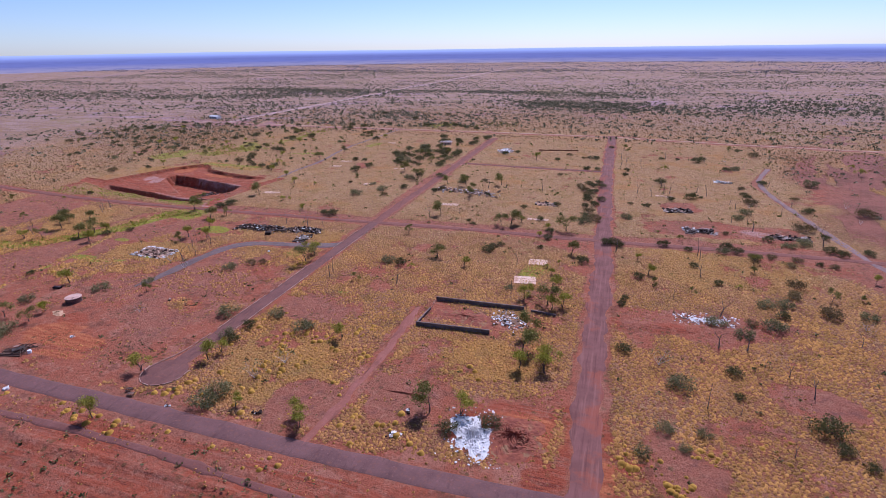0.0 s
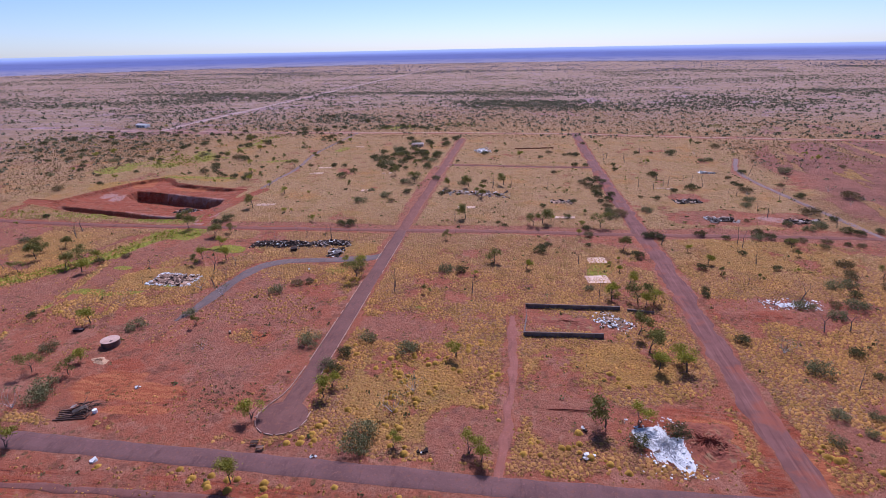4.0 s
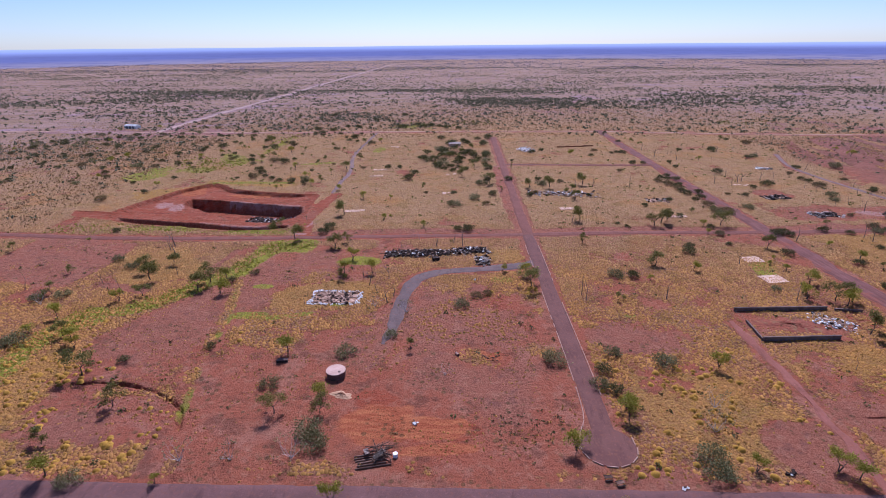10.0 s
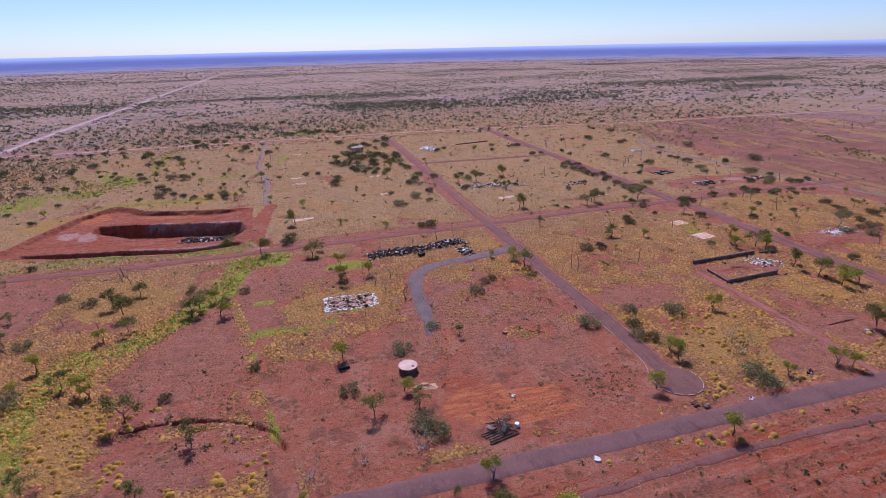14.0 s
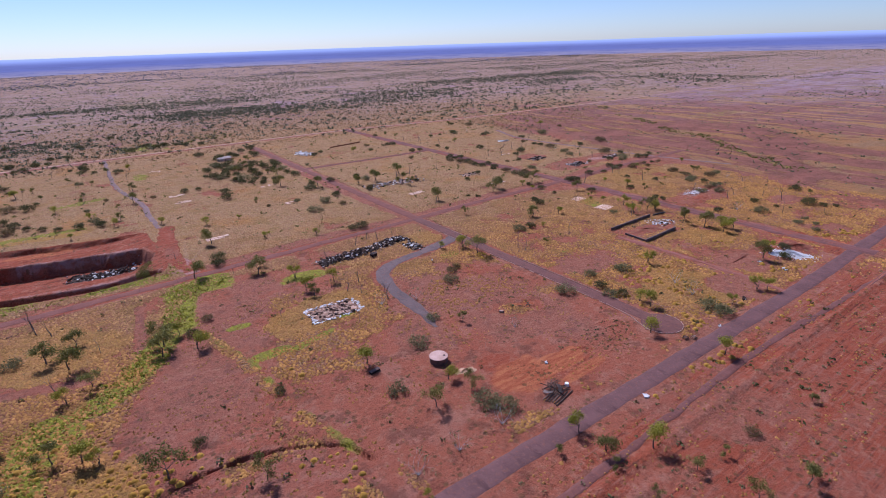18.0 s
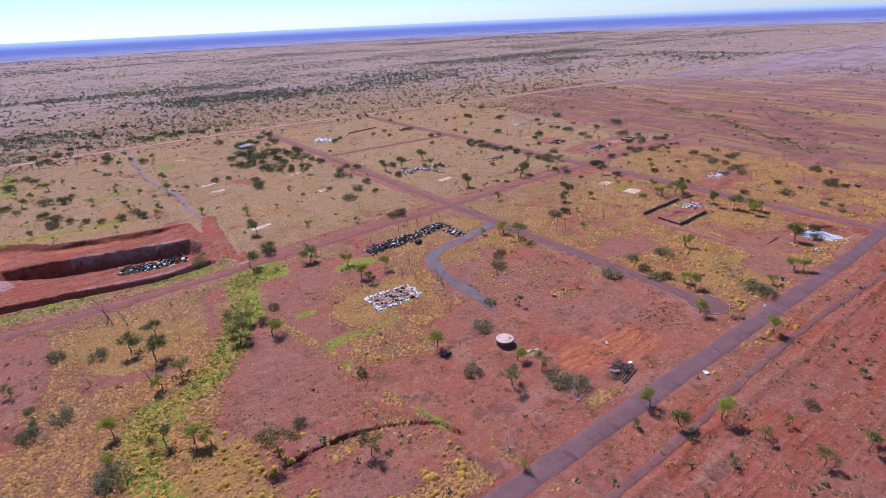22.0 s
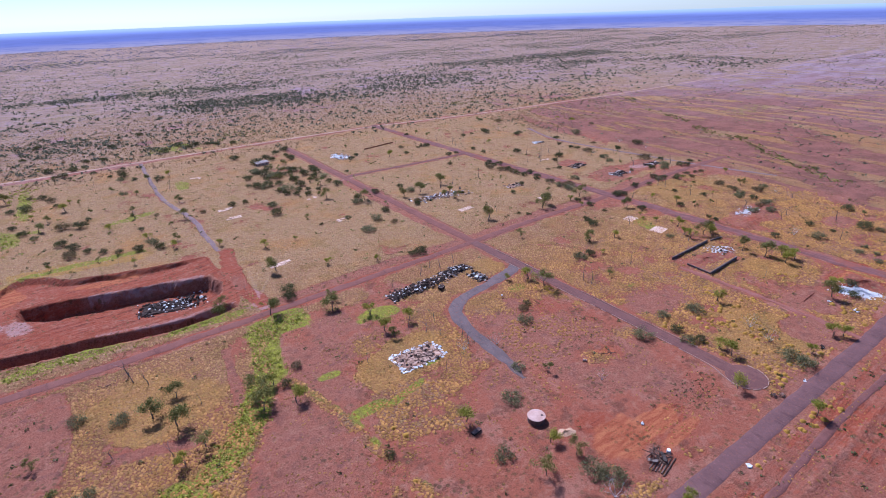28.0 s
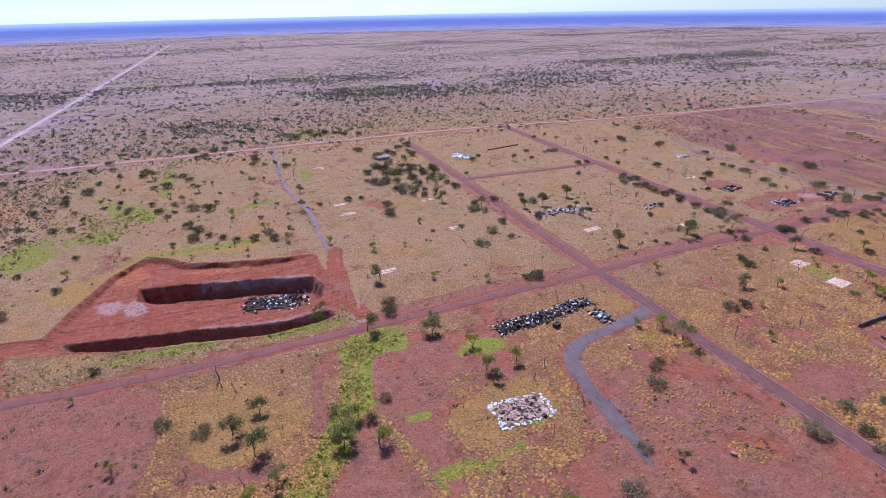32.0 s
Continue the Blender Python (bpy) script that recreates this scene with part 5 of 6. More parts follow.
def house_in_trees():
    t = thing("old_house", -44, 276, "surviving pale house half hidden by trees", "house", turn=4)
    part("wall", box(12, 7, 2.7, 0.04), CONCRETE, t, at=pose(0, 0, -0.05))
    bm = bmesh.new()
    v = [bm.verts.new(p) for p in ((-6.6, -4.1, 2.62), (6.6, -4.1, 2.62), (5, 0, 4.0), (-5, 0, 4.0), (6.6, 4.1, 2.62), (-6.6, 4.1, 2.62))]
    for f in ((0, 1, 2, 3), (3, 2, 4, 5), (1, 4, 2), (5, 0, 3)):
        bm.faces.new([v[i] for i in f])
    part("roof", bm, SHEET, t, "faded pale hipped roof")
    for x in (-3.5, 3.5):
        w = part("window", box(1.6, 0.1, 1.1), WHITE_ROOF, t, at=pose(x, -3.53, 1.0))
        part("pane", box(0.68, 0.04, 0.9, 0.01), CHARRED, w, "dark glass pane", at=pose(-0.37, -0.04, 0.1))
        part("pane", box(0.68, 0.04, 0.9, 0.01), CHARRED, w, "dark glass pane", at=pose(0.37, -0.04, 0.1))
        part("sill", box(1.8, 0.2, 0.08, 0.01), CONCRETE, w, at=pose(0, -0.08, -0.09))
    dr = part("door", box(0.9, 0.1, 2.0), DARK_BLOCK, t, at=pose(0, -3.53, 0))
    part("handle", box(0.05, 0.06, 0.16, 0.01), SHEET, dr, at=pose(0.35, -0.07, 0.95))


house_in_trees()
t = thing("brick_wall", 60, 262, "long low brown garden wall of a cleared lot", "wall", turn=11)
for k in range(13):
    part("wall_panel", box(2.96, 0.3, 1.3, 0.03), SPOIL_RED, t, at=pose(1.5 + 3 * k, 0, -0.1 - 0.15 * (k % 3)))


def steel_drum(x, y, label, turn, lying=True):
    t = thing("steel_drum", x, y, label, "drum", turn=turn)
    tilt = (pose(0, 0, 0.45, 90) if lying else pose(0, 0, 0.65))
    bm = bmesh.new()
    bmesh.ops.create_cone(bm, cap_ends=True, segments=18, radius1=0.45, radius2=0.45, depth=1.6)
    part("shell", bm, TANK_TOP, t, at=tilt)
    for z in (-0.8, -0.27, 0.27, 0.8):
        bm = bmesh.new()
        bmesh.ops.create_cone(bm, cap_ends=True, segments=18, radius1=0.49, radius2=0.49, depth=0.07, matrix=Matrix.Translation((0, 0, z)))
        part("rolling_hoop", bm, LOG, t, at=tilt)


def junk(name, x, y, label, mix, n, hx, hy, big=1.0):
    t = thing(name, x, y, label, "scrap")
    strew(t, n, hx, hy, mix, 0.4, random.Random(int(x * 5 + y)), big=big)


def table_frame(x, y, turn):
    t = thing("picnic_table", x, y, "low dark timber table frame with benches", "table", turn=turn)
    for yy, z, w in ((0, 0.72, 0.8), (-0.8, 0.42, 0.3), (0.8, 0.42, 0.3)):
        part("tabletop" if w > 0.5 else "bench", box(2.0, w, 0.07), CHARRED if w < 0.5 else LOG, t, at=pose(0, yy, z))
    for x0 in (-0.8, 0.8):
        for y0 in (-0.3, 0.3):
            part("leg", box(0.09, 0.09, 0.72, 0.01), LOG, t, at=pose(x0, y0, 0))


def scrapped_tank():
    t = thing("scrap_bin", -51.5, -37.4, "dark rectangular steel bin with pale rim", "bin", turn=20)
    part("body", box(3.2, 2.2, 1.7, 0.06), CHARRED, t)
    for yy in (-1.1, 1.1):
        part("rim", box(3.3, 0.12, 0.1), SHEET, t, at=pose(0, yy, 1.68))
    for xx in (-1.6, 1.6):
        part("rim", box(0.12, 2.08, 0.1), SHEET, t, at=pose(xx, 0, 1.68))
    # low dark box added at the spot where the young gum's shadow falls
    t = thing("scrap_bin", -100.1, -127.3, "low dark box added where a tree's shadow falls on bare ground", "bin", turn=10)
    part("body", box(3.6, 1.4, 0.8, 0.05), CHARRED, t)
    part("rim", box(3.7, 1.5, 0.08), TANK_SIDE, t, at=pose(0, 0, 0.78))


scrapped_tank()
t = thing("post_box", -33, -63, "small white box on a short post", "post", turn=20)
part("post", box(0.14, 0.14, 1.1, 0.01), LOG, t, at=pose(0, 0, -0.1))
part("box", box(0.9, 0.6, 0.6, 0.05), WHITE_ROOF, t, "white painted box", at=pose(0, 0, 1.0))
steel_drum(-40.8, -122.6, "pale rusted steel drum lying on bare earth", 30)
junk("fallen_timber", -29.4, -124.9, "broken timbers on a red scrape", (("beam", 5), ("charred", 2)), 9, 2.6, 1.4)
junk("scrap_heap", 84.2, -172.0, "small heap of white and pink scrap in spinifex", (("ash", 4), ("charred", 2), ("sheet", 2)), 12, 1.8, 1.2)
junk("scrap_heap", 84.2, -161.2, "white and dark scrap beside a hedge line", (("ash", 3), ("charred", 2)), 6, 0.9, 1.2)
junk("scrap_heap", 42.0, -175.2, "dark and white dumped scrap at the roadside", (("ash", 2), ("charred", 3)), 7, 1.5, 0.8)
junk("scrap_heap", 14.0, -180.5, "white scrap beside the bitumen road", (("ash", 3), ("charred", 1)), 4, 0.8, 0.6)
junk("white_rock", -42.6, -188.8, "white rock on the red verge", (("ash", 1),), 3, 0.5, 0.4, 1.2)
junk("fallen_timber", -52.2, -157.7, "pale broken plank on bare earth", (("beam", 1), ("ash", 1)), 3, 0.8, 0.6)
junk("fallen_timber", -200, -20, "fallen grey limbs beside the dirt street", (("beam", 1),), 5, 3, 1.5, 1.3)
table_frame(-3.6, -177.6, 8)
table_frame(-1.2, -179.3, 12)
hedge = thing("brush_windrow", 82, -153.5, "low dark windrow of pushed earth", "earth bank", turn=3)
part("bank", drape(mound(11, 0.5, 0.35, 4, 4, 40), hedge), SPOIL_RED, hedge)

# ---- trees and shrubs ----


class Tree:
    """Limbs in one bmesh, leaves in another."""

    def __init__(self, seed):
        self.r, self.wood, self.tips = random.Random(seed), bmesh.new(), []

    def limb(self, p, d, length, r, depth, spread=0.7, rise=0.25, fork=(2, 3), twist=0.25):
        p, d = Vector(p), Vector(d).normalized()
        n = 2 if depth else 1
        for k in range(n):
            q = p + d * (length / n)
            tube(self.wood, p, q, r, r * 0.78, 5 if r > 0.05 else 3)
            p, r = q, r * 0.78
            d = (d + Vector([self.r.uniform(-twist, twist) for _ in range(3)])).normalized()
        if depth == 0:
            self.tips.append(p)
            return
        for _ in range(self.r.randint(*fork)):
            e = (d + Vector([self.r.uniform(-spread, spread) for _ in range(3)]) + Vector((0, 0, rise))).normalized()
            self.limb(p, e, length * self.r.uniform(0.55, 0.85), r * 0.72, depth - 1, spread, rise, fork, twist)

    def leaves(self, each, radius, size, flat=0.6):
        v, f = [], []
        for p in self.tips:
            for _ in range(each):
                o = Vector([self.r.gauss(0, 0.5) for _ in range(3)]) * radius
                o.z *= flat
                c = p + o
                a = Vector([self.r.uniform(-1, 1) for _ in range(3)]).normalized()
                b = a.cross(Vector([self.r.uniform(-1, 1) for _ in range(3)])).normalized()
                s = size * self.r.uniform(0.6, 1.3)
                n = len(v)
                v += [c + a * s, c + b * s * 0.55, c - a * s, c - b * s * 0.55]
                f.append((n, n + 1, n + 2, n + 3))
        me = bpy.data.meshes.new("crown")
        me.from_pydata([tuple(c) for c in v], [], f)
        return me


def gum(seed, leaf, tall=7.0):
    t = Tree(seed)
    for k in range(t.r.randint(1, 2)):
        t.limb((0.1 * k, 0, -0.2), (t.r.uniform(-.3, .3), t.r.uniform(-.3, .3), 1), tall * 0.27, tall * 0.024, 3, 0.95, 0.2)
    return t.wood, t.leaves(max(16, 1300 // len(t.tips)), 1.05, 0.17, 0.7), leaf


def low_shrub(seed, leaf, wide=1.0):
    t = Tree(seed)
    for k in range(7):
        a = k * 0.9 + t.r.uniform(-.3, .3)
        t.limb((0, 0, -0.1), (math.cos(a) * wide, math.sin(a) * wide, 1), 1.1, 0.05, 1, 0.8, 0.1, (2, 3))
    return t.wood, t.leaves(max(16, 1100 // len(t.tips)), 0.95, 0.14, 0.7), leaf


def dead(seed, tall=8.0, wood=2):
    t = Tree(seed)
    t.limb((0, 0, -0.2), (t.r.uniform(-.15, .15), t.r.uniform(-.15, .15), 1), tall * 0.42, 0.2, 3, 0.7, 0.3, (2, 2) if wood == 2 else (2, 3))
    return t.wood, None, None


def bare_bush(seed):
    t = Tree(seed)
    for k in range(6):
        a = k * 1.05
        t.limb((0, 0, -0.1), (math.cos(a) * 0.7, math.sin(a) * 0.7, 1), 1.7, 0.06, 3, 0.7, 0.15, (2, 2))
    return t.wood, t.leaves(2, 0.4, 0.18), LEAF_GREY


def pole_trunk(seed):
    t = Tree(seed)
    t.limb((0, 0, -0.2), (t.r.uniform(-.06, .06), 0, 1), 5.0, 0.16, 1, 0.5, 0.6, (1, 2), 0.06)
    return t.wood, None, None


def kinds_of(makers, bark):
    """Meshes of some variants of one plant, and the height at which each was made."""
    out = []
    for wood, crown, leaf in makers:
        w = mesh_of("trunk", wood, bark)
        if crown:
            crown.materials.append(leaf)
        top = max(v.co.z for v in (crown or w).vertices)
        out.append((w, crown, top))
    return out


PLANTS = {
    "g": ("gum_tree", kinds_of([gum(s, LEAF_GREEN) for s in (1, 2, 3, 4)], BARK), "slender gum tree with open grey-green crown", "tree", "gum trees on the old town site"),
    "l": ("young_gum", kinds_of([gum(s, LEAF_LIME) for s in (11, 12, 13, 14)], BARK), "young bright-green gum tree with thin trunk", "tree", "young green trees on the old town site"),
    "s": ("dark_shrub", kinds_of([low_shrub(s, LEAF_DARK) for s in (21, 22, 23)], BARK), "dense dark-green rounded shrub on dry ground", "shrub", "dark shrubs on the old town site"),
    "y": ("grey_shrub", kinds_of([low_shrub(s, LEAF_GREY, 1.3) for s in (31, 32, 33)], BARK), "sprawling grey-green wattle shrub", "shrub", "grey shrubs on the old town site"),
    "b": ("brown_shrub", kinds_of([low_shrub(s, LEAF_BROWN, 1.1) for s in (41, 42)], DEADWOOD), "half-dead brown shrub with dry leaves", "shrub", "dry shrubs on the old town site"),
    "d": ("dead_tree", kinds_of([dead(s) for s in (51, 52, 53)], DEADWOOD), "leafless dead grey tree", "dead tree", "dead trees on the old town site"),
    "w": ("bare_bush", kinds_of([bare_bush(s) for s in (61, 62)], WHITEWOOD), "bleached bare bush with pale branches", "bush", "bare bushes on the old town site"),
    "p": ("dead_tree", kinds_of([pole_trunk(s) for s in (71, 72)], DEADWOOD), "tall thin leafless dead tree like a pole", "dead tree", "bare trunks on the old town site"),
}
PLANT_RNG = random.Random(77)


PLACED = []


def plant(kind, x, y, tall):
    PLACED.append((x, y))
    name, variants, label, category, group = PLANTS[kind]
    wood, crown, top = PLANT_RNG.choice(variants)
    k = tall / top
    wide = k * PLANT_RNG.uniform(0.9, 1.15)
    t = thing(name, x, y, label, category, group)
    t.matrix_basis = t.matrix_basis @ pose(0, 0, 0, 0, 0, PLANT_RNG.uniform(0, 360)) @ Matrix.Diagonal((wide, wide, k, 1))
    part("trunk", wood, None, t)
    if crown:
        part("crown", crown, None, t)


GUM_TREES_SOUTH = [
    (-93.1, -60.5, 6.3), (-94.2, -154.2, 7.9), (-57.3, -119.1, 5.2), (-8.3, -67.6, 10.1), (90.3, -159.8, 10.1), (110.7, -118.9, 10.1), (114.3, -80.7, 10.1),
    (-181.8, -61.6, 10.1), (-153.1, -63.6, 9.5), (-154.7, -72.4, 9.2), (-176.1, -78.3, 6.5), (-187.3, -111.6, 7.1), (-163.6, -136.2, 10.1), (-143.6, -151.6, 7.5),
    (-80.7, -153.9, 6.5), (-69.7, -196, 6.5), (109.3, -107.2, 10.1), (-41.4, -231.7, 6.6), (-55.5, -226.9, 6.1),
]
for x, y, tall in GUM_TREES_SOUTH:
    plant("g", x, y, tall)
GUM_TREES_NORTH = [
    (-188.3, -52, 9.2), (54, -43.7, 7.9), (118.3, -21.5, 8.3), (25.9, -12.7, 5.8), (203.2, -9.3, 6.1), (-243.9, 296.8, 10.1), (-112.3, 37.2, 10.1),
    (-26, 176.6, 7), (-150.9, 11.4, 10.1), (12.3, 103.8, 7.9), (38.5, 80.2, 9.3), (39.6, 71.7, 7.6), (73.9, 15.9, 8.5), (-105.2, -22.1, 8.5),
    (-130.3, -7.5, 9.6), (-147.3, 18, 6.9), (-37.2, 138.4, 9.3), (-135.5, 163.7, 8.9), (-16.3, 115, 10), (-100.8, -12.4, 5.9), (27.3, 103.6, 10.1),
    (53.3, 112, 10.1), (32.7, 25.1, 10.1), (79.4, 20.5, 10.1), (112, 15.9, 10.1), (98.3, 88.9, 3.7),
]
for x, y, tall in GUM_TREES_NORTH:
    plant("g", x, y, tall)
YOUNG_GUMS_SOUTH = [
    (-100, -121.6, 7.2), (8, -155.8, 7.2), (-9.4, -167.7, 7.2), (45.8, -60.5, 3), (45.3, -128.9, 7.2), (33.9, -174.5, 5.1), (53.9, -174.3, 6.8),
    (99.4, -158, 7.2), (120, -123.6, 7.2), (104, -78.6, 7.2), (116.3, -84.7, 7.2), (114, -63.7, 7.2), (105, -73.8, 5.8), (-143.5, -75.2, 7.2),
    (-183.3, -83.3, 6.2), (-180.8, -116.4, 7.2), (-201.5, -110, 4.8), (-83.4, -145.4, 5.2), (-70, -187, 7), (-59.9, -203, 7.2), (-2.9, -191.2, 7.2),
    (8.8, -150.3, 5.7), (57.4, -176.8, 5.7), (111.3, -129.4, 7.2), (119.6, -130.3, 7.2), (120.2, -81.7, 7.2),
]
for x, y, tall in YOUNG_GUMS_SOUTH:
    plant("l", x, y, tall)
YOUNG_GUMS_NORTH = [
    (-80.6, -53.5, 7.2), (69.6, -49.8, 5), (-205.4, 239.8, 7.2), (-181.9, 171.1, 5.8), (-163.1, 137.2, 5.5), (-152.6, 110.6, 5.9), (-128, 96.5, 5.3),
    (-106.2, 74.7, 5.9), (-175.5, 99.7, 3.8), (-87.5, 73.4, 3.3), (-85.7, 28.2, 4.2), (154.7, -36.6, 5.3), (249.1, -20, 4.5), (-9.4, -56.8, 7.2),
    (-93.9, -53.6, 7.2), (-92.9, -37.6, 7.1), (-81.8, 30.7, 2.6), (-123.3, 293.5, 6.6), (64.3, 216.5, 7.2), (102.2, 15.7, 4.5), (98.6, 2.2, 3.5),
    (319, 212.3, 6.8), (322, 238.6, 4.9), (-358.5, 195.2, 7.2), (-355.3, 215.2, 6.8), (-272.1, 232, 5.9), (-268.7, 106.4, 5.5), (-260.6, 152.6, 3.4),
]
for x, y, tall in YOUNG_GUMS_NORTH:
    plant("l", x, y, tall)
DARK_SHRUBS_SOUTH = [
    (-143.1, -63.8, 3.6), (6.8, -132.1, 3.6), (7.9, -142.6, 3.6), (97.9, -165.7, 3.6), (108.8, -160.8, 3.2), (144, -66.9, 2.6), (144, -108.7, 3.6),
    (-128.5, -118.7, 2.2), (-154.3, -128.2, 3), (143.1, -72, 2.5), (202.7, -66.1, 3.6), (177.8, -113.6, 3.6), (177.3, -126.6, 1.9), (198.9, -143.7, 3.2),
    (203.3, -148.6, 2.6),
]
for x, y, tall in DARK_SHRUBS_SOUTH:
    plant("s", x, y, tall)
DARK_SHRUBS_NORTH = [
    (39, -57.1, 3.6), (77.7, -22.6, 3.6), (124, -29.6, 3.6), (138.7, 0.9, 3.6), (150.1, -42.3, 3.6), (163.4, 5.3, 3.6), (242.9, 17.5, 3.6),
    (-271.2, 314, 3.6), (-239.8, 264, 3.6), (-117.5, 2.2, 3.6), (-1.2, 126.3, 3.6), (21.4, 125.2, 3.6), (-47.6, 280.1, 6.5), (-34.7, 291.8, 6.5),
    (-71.2, 202.2, 6.5), (-60.2, 180.3, 3.6), (-57.9, 169.2, 3.6), (-46.7, 172.2, 3.6), (-25.7, 213.8, 6.5), (-14.3, 223.2, 6.5), (-40.3, 168.3, 3.6),
    (-40.7, 7.5, 3.6), (103.5, -1, 3.6), (103.4, 10.4, 3.6), (134.6, -0.3, 3.6), (124.4, 135.7, 3.6), (127, 124.3, 3.6), (123.4, 107.6, 3.6),
    (118.3, 91.4, 3.6), (119.6, 83.9, 3.6),
]
for x, y, tall in DARK_SHRUBS_NORTH:
    plant("s", x, y, tall)
DARK_SHRUBS_NORTH_B = [
    (128.2, 85.6, 3.6), (124.4, 73.1, 3.6), (173.1, 99.5, 3.6), (143.5, 167.7, 3.6), (111.6, 232.2, 3.6), (76.3, -27.4, 3.5), (141.3, -2.2, 3.6),
    (246.4, 38.9, 3.6), (246.7, 13.1, 3.6), (205, -3.5, 3.3), (194.1, 9.5, 3.6), (-6.8, 315.7, 6.5), (-62.1, 201.6, 6.5), (-52.1, 162.6, 3.6),
    (-45.1, 221.9, 6.5), (-44.7, 156.3, 3.6), (-16.7, 179.9, 3.6), (-14.7, 213.8, 6.5), (-53.8, 235.8, 6.5), (-33.3, 162.5, 3.6), (-90.8, 169.4, 3.6),
    (-100.5, 169.6, 3.6), (-76.4, 148.4, 3.6), (-16, 83.3, 3.6), (9.8, 80.6, 3.5), (41.5, 243.8, 3.6), (83.5, 216.7, 3.6), (129.9, 291.5, 3.6),
    (117.1, 230.6, 3.6), (112.2, 183.1, 3.5),
]
for x, y, tall in DARK_SHRUBS_NORTH_B:
    plant("s", x, y, tall)
DARK_SHRUBS_NORTH_B = [
    (121, 183.3, 3.5), (144.8, 186.1, 3.6), (117.4, 130.4, 3.6), (120.9, 125.1, 3.6), (119.5, 104.8, 3.6), (119, 68.1, 3.6), (100.9, 66.4, 3.3),
    (50.1, 79.5, 2.3), (53.3, 18.1, 1.9), (56.9, 13.1, 1.9), (94.9, 32.4, 3), (80.7, 54.5, 3.2), (101.9, -15.9, 2.2), (80.7, -17.8, 2.7),
    (221.8, 124.4, 3.6), (241.1, 163.1, 3.4), (253.9, 93, 3.6), (175, 0.6, 3.2), (198.1, 3.8, 3.6), (174.8, 242.3, 3.6), (223, 117, 3.4),
    (250.8, 89.9, 3.6), (259.4, 18.3, 3.6), (232.6, -3.2, 2.4), (-422.2, 194.4, 3.6), (-420.7, 219.6, 3.6), (-489.4, 238.8, 3.6), (-315.1, 200.1, 3.6),
    (-293, 187, 3.6), (-283.2, 186.5, 3.6),
]
for x, y, tall in DARK_SHRUBS_NORTH_B:
    plant("s", x, y, tall)
DARK_SHRUBS_NORTH_B = [
    (-348.5, 332.1, 3.6), (-422.2, 284.9, 3.6), (-436, 332.3, 3.6), (-369.3, 411.4, 3.6), (-318.6, 341.4, 3.6), (-270.2, 90.2, 3.6), (-269.8, 133.2, 3.3),
    (-435.9, 172, 3.6), (-453.1, 214.2, 3.6), (-395, 174, 3.6),
]
for x, y, tall in DARK_SHRUBS_NORTH_B:
    plant("s", x, y, tall)
GREY_SHRUBS_SOUTH = [
    (-79.6, -122.3, 4.3), (-99.9, -141.1, 4.3), (-79.3, -167.2, 4.3), (-7.8, -126.2, 4.3), (23.5, -176.3, 4.3), (-210.6, -78.7, 4.3), (-81.9, -161.7, 4.3),
    (-72.7, -201.3, 3.8), (-80.5, -188.9, 3.1), (-57.4, -213.6, 4.3), (-47.6, -215.2, 3.7), (3.1, -140, 3.5), (24.3, -170.9, 4.3), (-65.1, -109.8, 3.1),
    (185.9, -86.1, 4.3), (197, -77.8, 4.3), (155, -148.1, 2.6), (165.5, -147.1, 2.2), (149.2, -158.9, 2.4), (159.9, -154.6, 2.0), (-73.1, -212.7, 3.7),
    (-6.9, -218.9, 3.2),
]
for x, y, tall in GREY_SHRUBS_SOUTH:
    plant("y" if y > -185 else "g", x, y, tall)
GREY_SHRUBS_NORTH = [
    (31.9, -56.1, 4.3), (205.6, -55.6, 4.3), (-42.6, 57.5, 4.3), (-14.9, 195.5, 4.3), (-22.8, 113.3, 4.3), (-28.9, 72.7, 4.3), (121.9, 43.2, 4.3),
    (120.5, 33.1, 4.3), (-198, -47.2, 4.3), (-211, -38.1, 4.1), (198.2, -57.9, 4.3), (-66.8, 196.7, 4.3), (-43.6, 87.7, 3), (22, 111.7, 4.3),
    (215.2, 77.2, 4.3), (144.8, 49.5, 4.2), (208.9, 65.6, 4.3), (191.8, 3, 4.3),
]
for x, y, tall in GREY_SHRUBS_NORTH:
    plant("y", x, y, tall)
BROWN_SHRUBS_SOUTH = [
    (-32.7, -78, 2.8), (189.8, -76.6, 2.8), (-34.3, -215.5, 2.8), (-28, -75.5, 2.8),
]
for x, y, tall in BROWN_SHRUBS_SOUTH:
    plant("b", x, y, tall)
BROWN_SHRUBS_NORTH = [
    (-227.9, 295.7, 2.8), (-259.4, 221.9, 2.8), (13.6, 86.7, 2.8), (210.7, -48, 2.8), (-135.4, -54.6, 2.8), (212, -43.7, 2.8), (223.7, -1.2, 2.8),
    (212.6, 0.2, 2.8), (238.1, -5.2, 2.7), (-26.5, 196.3, 2.8), (-121.9, 167.8, 2.7), (-21.9, 59.8, 2.8), (-63.4, 87.7, 2.3), (106.4, 230.4, 2.8),
    (93, 154.9, 2.8), (37.8, 120.4, 2.8), (147.1, 82.6, 2.2), (223.8, 142.7, 2.8), (197.2, 33.2, 2.4), (328.1, 189.1, 2.8), (218.9, -8.5, 2.8),
]
for x, y, tall in BROWN_SHRUBS_NORTH:
    plant("b", x, y, tall)
